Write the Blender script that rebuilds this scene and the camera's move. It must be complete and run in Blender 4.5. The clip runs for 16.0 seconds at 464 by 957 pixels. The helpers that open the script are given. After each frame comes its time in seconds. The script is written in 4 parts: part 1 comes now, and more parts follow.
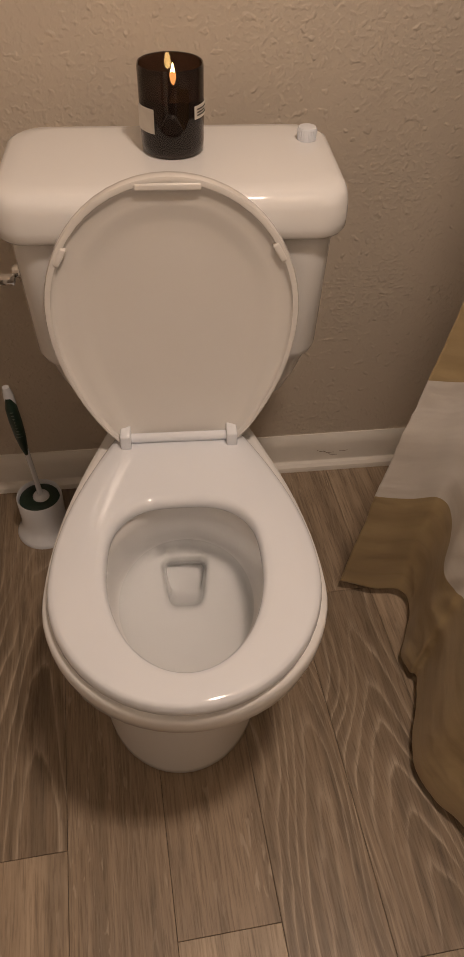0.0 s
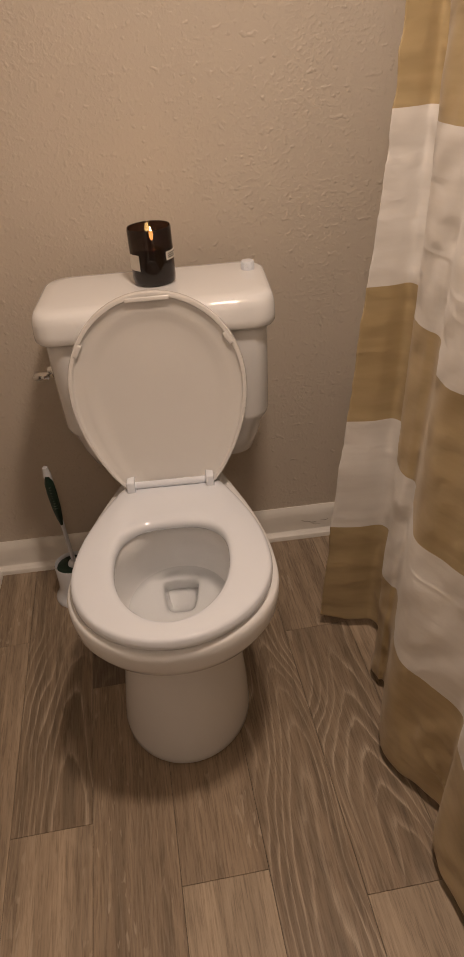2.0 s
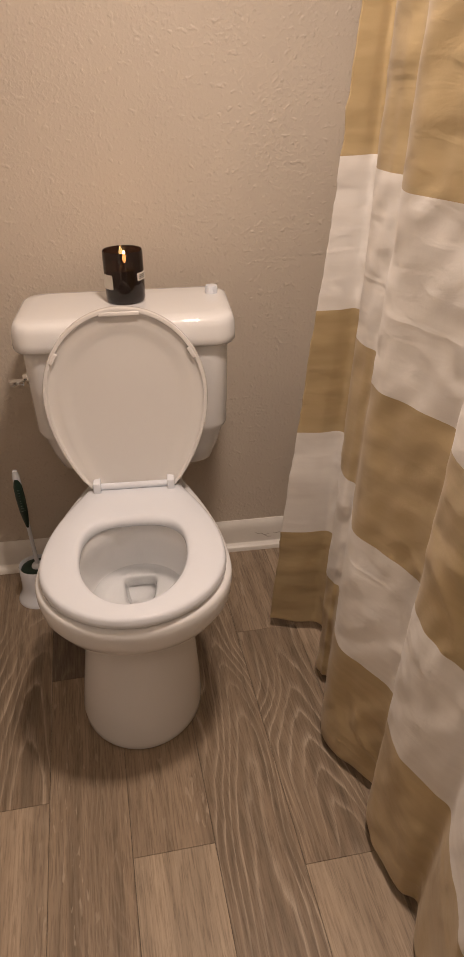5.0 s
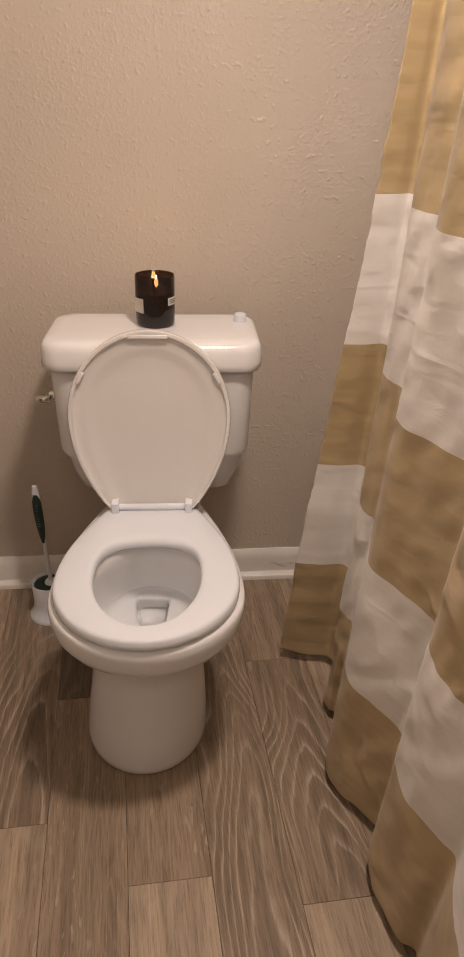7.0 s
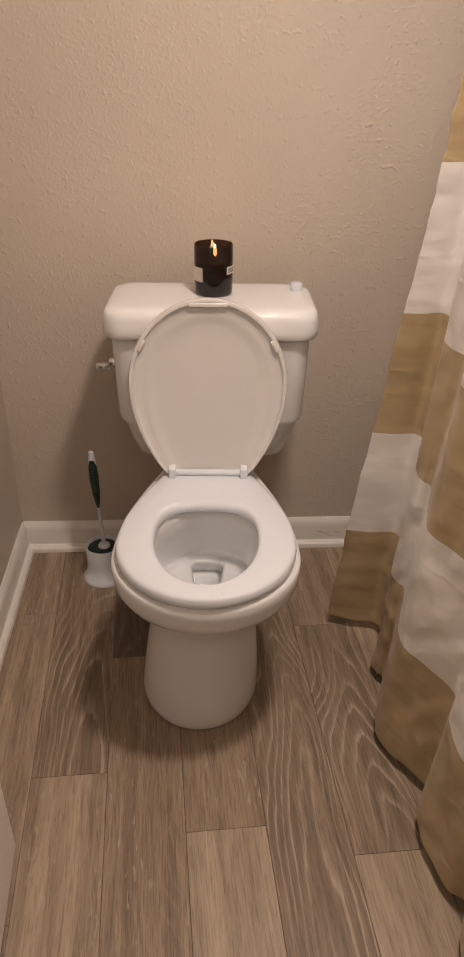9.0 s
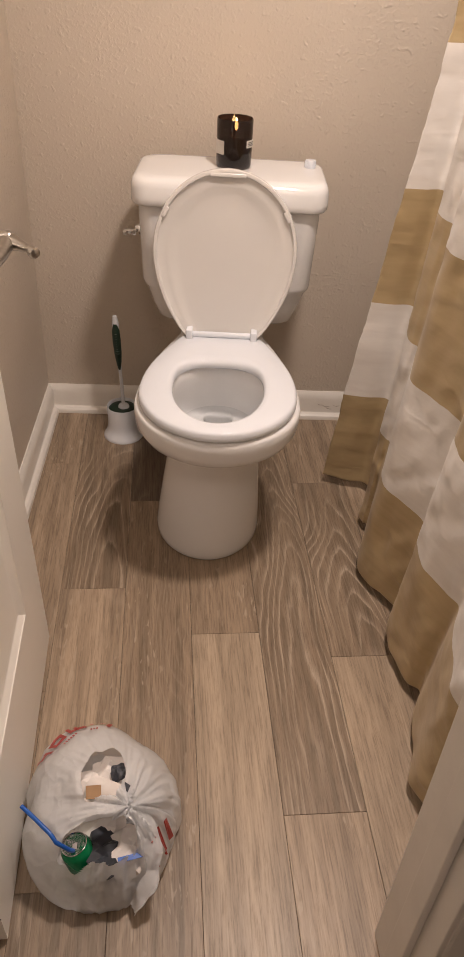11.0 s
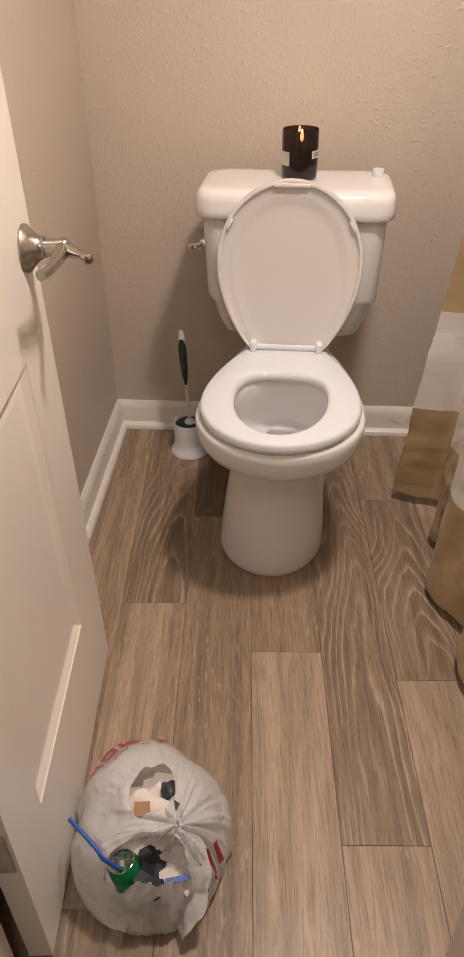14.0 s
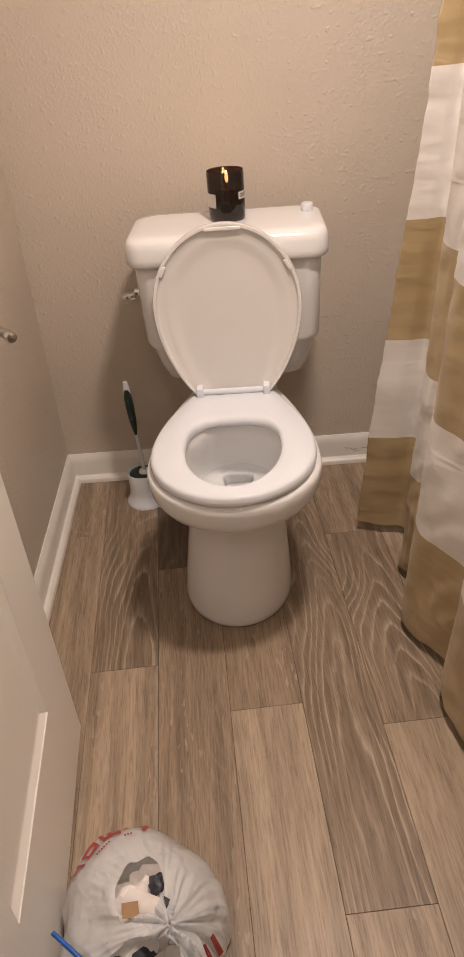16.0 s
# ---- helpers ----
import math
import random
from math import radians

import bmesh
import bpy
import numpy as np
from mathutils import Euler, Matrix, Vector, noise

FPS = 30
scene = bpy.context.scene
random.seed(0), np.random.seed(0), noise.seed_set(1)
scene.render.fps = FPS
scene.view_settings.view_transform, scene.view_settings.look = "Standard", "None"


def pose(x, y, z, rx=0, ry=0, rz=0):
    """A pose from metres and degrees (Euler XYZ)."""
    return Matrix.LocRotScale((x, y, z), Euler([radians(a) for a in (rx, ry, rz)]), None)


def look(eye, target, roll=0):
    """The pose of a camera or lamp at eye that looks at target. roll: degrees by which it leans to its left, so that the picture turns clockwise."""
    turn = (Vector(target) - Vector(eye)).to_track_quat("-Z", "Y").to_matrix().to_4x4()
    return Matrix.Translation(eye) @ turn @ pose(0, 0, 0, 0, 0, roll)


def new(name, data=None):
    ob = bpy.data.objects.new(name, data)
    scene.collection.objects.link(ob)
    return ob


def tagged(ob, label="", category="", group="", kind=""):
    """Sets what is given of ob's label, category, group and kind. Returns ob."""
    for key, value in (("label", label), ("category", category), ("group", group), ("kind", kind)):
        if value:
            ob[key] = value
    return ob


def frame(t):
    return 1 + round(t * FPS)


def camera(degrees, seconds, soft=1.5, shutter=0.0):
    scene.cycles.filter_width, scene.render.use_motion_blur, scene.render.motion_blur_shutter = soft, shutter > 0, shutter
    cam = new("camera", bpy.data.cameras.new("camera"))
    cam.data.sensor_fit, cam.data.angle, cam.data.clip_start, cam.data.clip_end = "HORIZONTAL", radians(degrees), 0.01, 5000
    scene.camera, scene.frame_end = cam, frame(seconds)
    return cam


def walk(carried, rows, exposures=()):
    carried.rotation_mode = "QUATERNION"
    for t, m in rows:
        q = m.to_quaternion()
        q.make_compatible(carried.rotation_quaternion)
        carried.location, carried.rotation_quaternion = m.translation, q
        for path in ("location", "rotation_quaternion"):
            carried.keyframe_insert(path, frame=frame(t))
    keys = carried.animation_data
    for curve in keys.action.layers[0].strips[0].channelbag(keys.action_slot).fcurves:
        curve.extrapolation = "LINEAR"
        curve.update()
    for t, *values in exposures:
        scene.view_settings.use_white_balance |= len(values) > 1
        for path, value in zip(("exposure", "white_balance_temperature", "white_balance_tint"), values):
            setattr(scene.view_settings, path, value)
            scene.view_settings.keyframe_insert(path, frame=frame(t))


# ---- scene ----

cam = camera(34.9, 16.0, soft=1.25)
PATH = [
    (0, (-0.082, -1.034, 1.213), (0.181, 0.345, -0.211), 1.4),
    (0.5, (-0.088, -1.126, 1.245), (0.141, 0.481, 0.078), -2.9),
    (1, (-0.069, -1.209, 1.273), (0.155, 0.481, 0.228), -4.7),
    (1.5, (-0.051, -1.321, 1.282), (0.184, 0.393, 0.28), -2.6),
    (2, (-0.027, -1.468, 1.259), (0.164, 0.207, 0.185), -4.9),
    (2.5, (-0.007, -1.549, 1.262), (0.121, 0.116, 0.162), -6.7),
    (3, (-0.038, -1.573, 1.256), (0.112, 0.109, 0.185), -4.6),
    (3.5, (-0.035, -1.578, 1.249), (0.237, 0.075, 0.158), -4.8),
    (4, (-0.037, -1.59, 1.256), (0.265, 0.075, 0.19), -2.5),
    (6.3, (-0.064, -1.614, 1.271), (0.262, 0.121, 0.331), 0.1),
    (6.5, (-0.059, -1.614, 1.269), (0.252, 0.125, 0.332), 1.7),
    (7, (-0.056, -1.608, 1.267), (0.222, 0.141, 0.338), 1.4),
    (7.5, (-0.042, -1.598, 1.275), (0.244, 0.141, 0.332), 0.1),
    (8, (-0.057, -1.614, 1.278), (0.234, 0.131, 0.347), 1.7),
    (8.5, (-0.082, -1.63, 1.269), (0.138, 0.115, 0.318), 0.3),
    (8.7, (-0.097, -1.632, 1.266), (0.105, 0.11, 0.304), 0.4),
    (10.8, (-0.158, -1.843, 1.277), (0.117, -0.262, 0.084), 5.9),
    (11, (-0.143, -1.877, 1.27), (0.031, -0.282, 0.076), 3.3),
    (11.5, (-0.118, -1.935, 1.252), (-0.043, -0.334, 0.056), 3.2),
    (12, (-0.108, -1.954, 1.26), (-0.111, -0.346, 0.071), 1.0),
    (12.5, (-0.106, -1.946, 1.254), (-0.176, -0.319, 0.093), -0.3),
    (13, (-0.109, -1.926, 1.242), (-0.152, -0.298, 0.08), 2.8),
    (13.5, (-0.108, -1.905, 1.228), (-0.137, -0.266, 0.081), 0.6),
    (14, (-0.105, -1.865, 1.233), (-0.142, -0.226, 0.087), -0.6),
    (14.5, (-0.103, -1.824, 1.238), (-0.119, -0.177, 0.103), -1.6),
    (15, (-0.109, -1.809, 1.24), (-0.09, -0.159, 0.11), -1.2),
    (15.5, (-0.094, -1.811, 1.251), (-0.045, -0.139, 0.155), -2.9),
    (16, (-0.086, -1.786, 1.255), (-0.025, -0.117, 0.155), -4.8),
]

walk(cam, [(t, look(eye, target, roll)) for t, eye, target, roll in PATH],
     exposures=[(0.0, -0.60, 7250, 11), (1.0, -0.64, 7250, 11), (1.6, -0.62, 7250, 11), (2.0, -0.5, 7200, 11), (2.5, -0.24, 7100, 11), (4.0, -0.17, 6950, 11), (7.0, -0.15, 6650, 11), (8.7, -0.17, 6600, 10), (11.0, 0.17, 6480, 10), (16.0, 0.15, 6500, 10)])

# ---- light: one warm ceiling fixture in the bathroom, one added fill in the hall behind ----
world = bpy.data.worlds.new("world")
scene.world = world
world.use_nodes = True
world.node_tree.nodes["Background"].inputs[0].default_value = (1.0, 0.86, 0.72, 1)
world.node_tree.nodes["Background"].inputs[1].default_value = 0.014


def area_lamp(name, place, target, size, watts, colour):
    data = bpy.data.lights.new(name, "AREA")
    data.shape, data.size, data.energy, data.color = "DISK", size, watts, colour
    ob = new(name, data)
    ob.matrix_world = look(place, target)
    return ob


WARM = (1.0, 0.83, 0.735)
area_lamp("ceiling_lamp", (0.222, -0.85, 2.12), (0.20, -0.83, 0.0), 0.17, 21.3, WARM)
# unseen fill added to lift the door, left wall and curtain
area_lamp("hall_fill", (-0.05, -2.45, 2.36), (0.05, -1.30, 0.6), 0.35, 5.0, WARM)


# ---- materials ----
def material(name, colour=(0.5, 0.5, 0.5), rough=0.5, metal=0.0):
    m = bpy.data.materials.new(name)
    m.use_nodes = True
    b = m.node_tree.nodes["Principled BSDF"]
    b.inputs["Base Color"].default_value = (*colour, 1)
    b.inputs["Roughness"].default_value = rough
    b.inputs["Metallic"].default_value = metal
    return m


def add(m, kind, **values):
    n = m.node_tree.nodes.new("ShaderNode" + kind)
    for key, value in values.items():
        n.inputs[key.replace("_", " ")].default_value = value
    return n


def wire(m, a, out, b, inp):
    m.node_tree.links.new(a.outputs[out], b.inputs[inp])


def bsdf(m):
    return m.node_tree.nodes["Principled BSDF"]


def ramp(m, source, out, stops):
    r = m.node_tree.nodes.new("ShaderNodeValToRGB")
    e = r.color_ramp.elements
    while len(e) < len(stops):
        e.new(0.5)
    for el, (p, c) in zip(e, stops):
        el.position, el.color = p, (*c, 1)
    wire(m, source, out, r, "Fac")
    return r


def math_node(m, op, a=None, b=None, va=0.0, vb=0.0):
    n = m.node_tree.nodes.new("ShaderNodeMath")
    n.operation = op
    n.inputs[0].default_value, n.inputs[1].default_value = va, vb
    if a:
        wire(m, a[0], a[1], n, 0)
    if b:
        wire(m, b[0], b[1], n, 1)
    return n


def mottled(name, dark, light, scale, rough=0.5, bump=0.0, bump_scale=60.0, metal=0.0, distance=0.002):
    """Two-scale mottle in colour and a fine relief."""
    m = material(name, light, rough, metal)
    at = add(m, "TexCoord")
    n = add(m, "TexNoise", Scale=scale, Detail=5.0, Roughness=0.6)
    wire(m, at, "Object", n, "Vector")
    r = ramp(m, n, "Fac", [(0.3, dark), (0.7, light)])
    wire(m, r, "Color", bsdf(m), "Base Color")
    if bump:
        f = add(m, "TexNoise", Scale=bump_scale, Detail=4.0)
        wire(m, at, "Object", f, "Vector")
        bp = add(m, "Bump", Strength=bump, Distance=distance)
        wire(m, f, "Fac", bp, "Height")
        wire(m, bp, "Normal", bsdf(m), "Normal")
    return m


def wall_paint():
    """Greige paint over a sprayed orange-peel texture with scattered flattened drops."""
    m = material("wall_paint", (0.56, 0.49, 0.41), 0.5)
    at = add(m, "TexCoord")
    n = add(m, "TexNoise", Scale=2.2, Detail=5.0)
    wire(m, at, "Object", n, "Vector")
    r = ramp(m, n, "Fac", [(0.3, (0.53, 0.465, 0.39)), (0.7, (0.58, 0.51, 0.43))])
    wire(m, r, "Color", bsdf(m), "Base Color")
    patch = add(m, "TexNoise", Scale=6.0, Detail=3.0)
    wire(m, at, "Object", patch, "Vector")
    where = ramp(m, patch, "Fac", [(0.36, (0.25, 0.25, 0.25)), (0.62, (1, 1, 1))])
    small = add(m, "TexNoise", Scale=125.0, Detail=1.0, Roughness=0.4)
    wire(m, at, "Object", small, "Vector")
    drops = ramp(m, small, "Fac", [(0.48, (0, 0, 0)), (0.72, (1, 1, 1))])
    large = add(m, "TexNoise", Scale=68.0, Detail=1.2, Roughness=0.4)
    wire(m, at, "Object", large, "Vector")
    blobs = ramp(m, large, "Fac", [(0.60, (0, 0, 0)), (0.72, (0.85, 0.85, 0.85)), (0.85, (1, 1, 1))])
    a = math_node(m, "MULTIPLY", (drops, "Color"), (where, "Color"))
    b = math_node(m, "MULTIPLY", (blobs, "Color"), None, vb=1.3)
    c = math_node(m, "ADD", (a, 0), (b, 0))
    fine = add(m, "TexNoise", Scale=380.0, Detail=2.0)
    wire(m, at, "Object", fine, "Vector")
    g = math_node(m, "MULTIPLY", (fine, "Fac"), None, vb=0.25)
    d = math_node(m, "ADD", (c, 0), (g, 0))
    bp = add(m, "Bump", Strength=0.58, Distance=0.0014)
    wire(m, d, 0, bp, "Height")
    wire(m, bp, "Normal", bsdf(m), "Normal")
    return m


def plank_wood(name, lo, mid, hi, figure, contrast, fleck=0.0):
    """Weathered grey-brown oak: cathedral rings from the contours of a stretched noise, fine pores and pale limed lines."""
    m = material(name, mid, 0.42)
    geo = add(m, "NewGeometry")
    info = add(m, "ObjectInfo")
    mul = m.node_tree.nodes.new("ShaderNodeVectorMath")
    mul.operation = "SCALE"
    wire(m, info, "Random", mul, "Scale")
    mul.inputs[0].default_value = (37.0, 61.0, 13.0)
    shift = m.node_tree.nodes.new("ShaderNodeVectorMath")
    shift.operation = "ADD"
    wire(m, geo, "Position", shift, 0)
    wire(m, mul, 0, shift, 1)

    def stretched(sx, sy):
        mp = add(m, "Mapping")
        mp.inputs["Scale"].default_value = (sx, sy, 1.0)
        wire(m, shift, 0, mp, "Vector")
        return mp

    # arches: the cut of a tree's rings, a parabola across each plank that wanders along it
    own = add(m, "TexCoord")
    sep = add(m, "SeparateXYZ")
    wire(m, own, "Object", sep, 0)
    wander = add(m, "TexNoise", Scale=1.0, Detail=2.0)
    wire(m, stretched(1.2, 1.9), "Vector", wander, "Vector")
    wa = math_node(m, "MULTIPLY", (wander, "Fac"), None, vb=1.5)
    ux = math_node(m, "DIVIDE", (sep, "X"), None, vb=0.076)
    u0 = math_node(m, "ADD", (ux, 0), (wa, 0))
    off = math_node(m, "MULTIPLY", (info, "Random"), None, vb=0.7)
    u1 = math_node(m, "SUBTRACT", (u0, 0), (off, 0))
    u2 = math_node(m, "SUBTRACT", (u1, 0), None, vb=1.4)
    uu = math_node(m, "MULTIPLY", (u2, 0), (u2, 0))
    ua = math_node(m, "MULTIPLY", (uu, 0), None, vb=1.25)
    vy = math_node(m, "MULTIPLY", (sep, "Y"), None, vb=2.2)
    broad = add(m, "TexNoise", Scale=1.0, Detail=1.6, Roughness=0.4)
    wire(m, stretched(7.5, 1.5), "Vector", broad, "Vector")
    bn = math_node(m, "MULTIPLY", (broad, "Fac"), None, vb=4.6)
    wob = add(m, "TexNoise", Scale=1.0, Detail=3.0)
    wire(m, stretched(110.0, 9.0), "Vector", wob, "Vector")
    w = math_node(m, "MULTIPLY", (wob, "Fac"), None, vb=0.15)
    f0 = math_node(m, "ADD", (ua, 0), (vy, 0))
    f1 = math_node(m, "ADD", (f0, 0), (bn, 0))
    f = math_node(m, "ADD", (f1, 0), (w, 0))
    k = math_node(m, "MULTIPLY", (f, 0), None, vb=2.5)
    ring = math_node(m, "FRACT", (k, 0))
    line = ramp(m, ring, 0, [(0.0, (0.95, 0.95, 0.95)), (0.09, (0.62, 0.62, 0.62)), (0.26, (0.16, 0.16, 0.16)), (0.55, (0.0, 0.0, 0.0)), (0.90, (0.06, 0.06, 0.06)), (1.0, (0.75, 0.75, 0.75))])
    pores = add(m, "TexNoise", Scale=1.0, Detail=4.0, Roughness=0.7)
    wire(m, stretched(300.0, 15.0), "Vector", pores, "Vector")
    streak = add(m, "TexNoise", Scale=1.0, Detail=3.0, Roughness=0.6)
    wire(m, stretched(38.0, 1.6), "Vector", streak, "Vector")
    cloud = add(m, "TexNoise", Scale=1.0, Detail=3.0)
    wire(m, stretched(9.0, 3.0), "Vector", cloud, "Vector")
    # tone of each plank
    tone = ramp(m, info, "Random", [(0.0, lo), (0.5, mid), (1.0, hi)])
    dark = ramp(m, streak, "Fac", [(0.32, (1 - contrast, 1 - contrast * 1.05, 1 - contrast * 1.1)), (0.62, (1.12, 1.11, 1.10))])
    t1 = m.node_tree.nodes.new("ShaderNodeMixRGB")
    t1.blend_type = "MULTIPLY"
    t1.inputs[0].default_value = 0.8
    wire(m, tone, "Color", t1, 1)
    wire(m, dark, "Color", t1, 2)
    p = ramp(m, pores, "Fac", [(0.36, (0.50, 0.47, 0.44)), (0.49, (0.94, 0.93, 0.92)), (0.62, (1.14, 1.14, 1.14))])
    t2 = m.node_tree.nodes.new("ShaderNodeMixRGB")
    t2.blend_type = "MULTIPLY"
    t2.inputs[0].default_value = 0.62
    wire(m, t1, "Color", t2, 1)
    wire(m, p, "Color", t2, 2)
    much = ramp(m, cloud, "Fac", [(0.36, (figure * 0.15,) * 3), (0.62, (figure,) * 3)])
    broken = ramp(m, pores, "Fac", [(0.36, (0.45, 0.45, 0.45)), (0.54, (1, 1, 1))])
    amount0 = math_node(m, "MULTIPLY", (line, "Color"), (much, "Color"))
    amount1 = math_node(m, "MULTIPLY", (amount0, 0), (broken, "Color"))
    # short pale flecks of the medullary rays, in drifts
    dash = add(m, "TexNoise", Scale=1.0, Detail=2.0, Roughness=0.55, Distortion=0.6)
    wire(m, stretched(105.0, 20.0), "Vector", dash, "Vector")
    dashes = ramp(m, dash, "Fac", [(0.60, (0, 0, 0)), (0.68, (1, 1, 1))])
    drift = add(m, "TexNoise", Scale=1.0, Detail=2.0)
    wire(m, stretched(11.0, 3.6), "Vector", drift, "Vector")
    drifts = ramp(m, drift, "Fac", [(0.45, (0, 0, 0)), (0.62, (fleck,) * 3)])
    flecks = math_node(m, "MULTIPLY", (dashes, "Color"), (drifts, "Color"))
    amount = math_node(m, "MAXIMUM", (amount1, 0), (flecks, 0))
    t3 = m.node_tree.nodes.new("ShaderNodeMixRGB")
    wire(m, amount, 0, t3, 0)
    wire(m, t2, "Color", t3, 1)
    t3.inputs[2].default_value = (0.48, 0.395, 0.302, 1)
    wire(m, t3, "Color", bsdf(m), "Base Color")
    rr = ramp(m, pores, "Fac", [(0.3, (0.5, 0.5, 0.5)), (0.7, (0.36, 0.36, 0.36))])
    wire(m, rr, "Color", bsdf(m), "Roughness")
    hgt = math_node(m, "ADD", (pores, "Fac"), (amount, 0))
    bp = add(m, "Bump", Strength=0.25, Distance=0.0006)
    wire(m, hgt, 0, bp, "Height")
    wire(m, bp, "Normal", bsdf(m), "Normal")
    return m


def curtain_cloth():
    """Satin with broad woven stripes, gold-tan and off-white, and fine pulls in the weave."""
    m = material("curtain_cloth", (0.7, 0.66, 0.6), 0.42)
    geo = add(m, "NewGeometry")
    sep = add(m, "SeparateXYZ")
    wire(m, geo, "Position", sep, 0)
    low = math_node(m, "MAXIMUM", (sep, "Z"), None, vb=0.07)
    # the topmost stripes run a little wider
    above = math_node(m, "SUBTRACT", (low, 0), None, vb=1.20)
    half = math_node(m, "MULTIPLY", (above, 0), None, vb=0.5)
    least = math_node(m, "MAXIMUM", (half, 0), None, vb=0.0)
    most = math_node(m, "MINIMUM", (least, 0), None, vb=0.09)
    level0 = math_node(m, "SUBTRACT", (low, 0), (most, 0))
    z = math_node(m, "SUBTRACT", (level0, 0), None, vb=0.050)
    u = math_node(m, "DIVIDE", (z, 0), None, vb=0.536)
    fr = math_node(m, "FRACT", (u, 0))
    band = math_node(m, "GREATER_THAN", (fr, 0), None, vb=0.5)
    mp = add(m, "Mapping")
    mp.inputs["Scale"].default_value = (9.0, 9.0, 60.0)
    wire(m, geo, "Position", mp, "Vector")
    n = add(m, "TexNoise", Scale=1.0, Detail=4.0)
    wire(m, mp, "Vector", n, "Vector")
    gold = ramp(m, n, "Fac", [(0.3, (0.475, 0.362, 0.198)), (0.7, (0.535, 0.412, 0.232))])
    white = ramp(m, n, "Fac", [(0.3, (0.84, 0.81, 0.775)), (0.7, (0.90, 0.875, 0.84))])
    mix = m.node_tree.nodes.new("ShaderNodeMixRGB")
    wire(m, band, 0, mix, 0)
    wire(m, gold, "Color", mix, 1)
    wire(m, white, "Color", mix, 2)
    wire(m, mix, "Color", bsdf(m), "Base Color")
    bsdf(m).inputs["Sheen Weight"].default_value = 0.15
    weave = add(m, "TexNoise", Scale=420.0, Detail=2.0)
    wire(m, geo, "Position", weave, "Vector")
    mp2 = add(m, "Mapping")
    mp2.inputs["Scale"].default_value = (14.0, 14.0, 34.0)
    mp2.inputs["Rotation"].default_value = (0.5, 0.3, 0.0)
    wire(m, geo, "Position", mp2, "Vector")
    crease = add(m, "TexNoise", Scale=1.0, Detail=3.0, Distortion=0.8)
    wire(m, mp2, "Vector", crease, "Vector")
    cw = math_node(m, "MULTIPLY", (weave, "Fac"), None, vb=0.06)
    hh = math_node(m, "ADD", (crease, "Fac"), (cw, 0))
    soft = math_node(m, "MULTIPLY", (n, "Fac"), None, vb=0.75)
    folds = hh
    for level in (0.965, 0.525, 0.075, 1.40):
        a = math_node(m, "SUBTRACT", (sep, "Z"), None, vb=level)
        b = math_node(m, "ABSOLUTE", (a, 0))
        c = math_node(m, "MULTIPLY", (b, 0), None, vb=-110.0)
        d = math_node(m, "ADD", (c, 0), None, vb=0.7)
        e = math_node(m, "MAXIMUM", (d, 0), None, vb=0.0)
        g = math_node(m, "MULTIPLY", (e, 0), (soft, 0))
        folds = math_node(m, "ADD", (folds, 0), (g, 0))
    hh = folds
    bp = add(m, "Bump", Strength=0.42, Distance=0.0034)
    wire(m, hh, 0, bp, "Height")
    wire(m, bp, "Normal", bsdf(m), "Normal")
    tr = add(m, "BsdfTranslucent")
    wire(m, mix, "Color", tr, "Color")
    ms = add(m, "MixShader", Fac=0.12)
    out = m.node_tree.nodes["Material Output"]
    wire(m, bsdf(m), 0, ms, 1)
    wire(m, tr, 0, ms, 2)
    wire(m, ms, 0, out, "Surface")
    return m


WALL = wall_paint()
WOOD = plank_wood("plank_oak", (0.290, 0.219, 0.153), (0.340, 0.260, 0.184), (0.400, 0.310, 0.223), 0.22, 0.42, 0.6)
WOOD_FIGURED = plank_wood("plank_oak_figured", (0.208, 0.154, 0.106), (0.232, 0.174, 0.120), (0.262, 0.198, 0.138), 1.0, 0.44, 0.15)
WOOD_PLAIN = plank_wood("plank_oak_pale", (0.370, 0.291, 0.210), (0.390, 0.308, 0.224), (0.410, 0.325, 0.237), 0.08, 0.34, 0.15)
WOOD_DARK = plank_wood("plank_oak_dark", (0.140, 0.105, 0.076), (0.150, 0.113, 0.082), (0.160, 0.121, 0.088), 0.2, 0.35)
CLOTH = curtain_cloth()
GROUT = mottled("plank_bed", (0.05, 0.042, 0.035), (0.08, 0.068, 0.055), 20.0, 0.8)
TRIM = mottled("trim_paint", (0.74, 0.71, 0.66), (0.82, 0.79, 0.74), 9.0, 0.32, 0.12, 90.0)
DOOR = mottled("door_paint", (0.80, 0.77, 0.715), (0.83, 0.80, 0.745), 4.0, 0.28, 0.06, 160.0)
CEIL = mottled("ceiling_paint", (0.70, 0.68, 0.64), (0.76, 0.74, 0.70), 5.0, 0.8, 0.2, 120.0)
CHINA = mottled("white_china", (0.755, 0.755, 0.755), (0.775, 0.775, 0.775), 3.0, 0.06)
PLASTIC = mottled("seat_plastic", (0.705, 0.735, 0.785), (0.725, 0.755, 0.805), 6.0, 0.075)
LIDPLASTIC = mottled("lid_plastic", (0.675, 0.655, 0.63), (0.695, 0.675, 0.65), 6.0, 0.22, 0.03, 300.0)
NICKEL = mottled("brushed_nickel", (0.36, 0.335, 0.30), (0.48, 0.45, 0.41), 60.0, 0.28, 0.05, 400.0, 1.0)
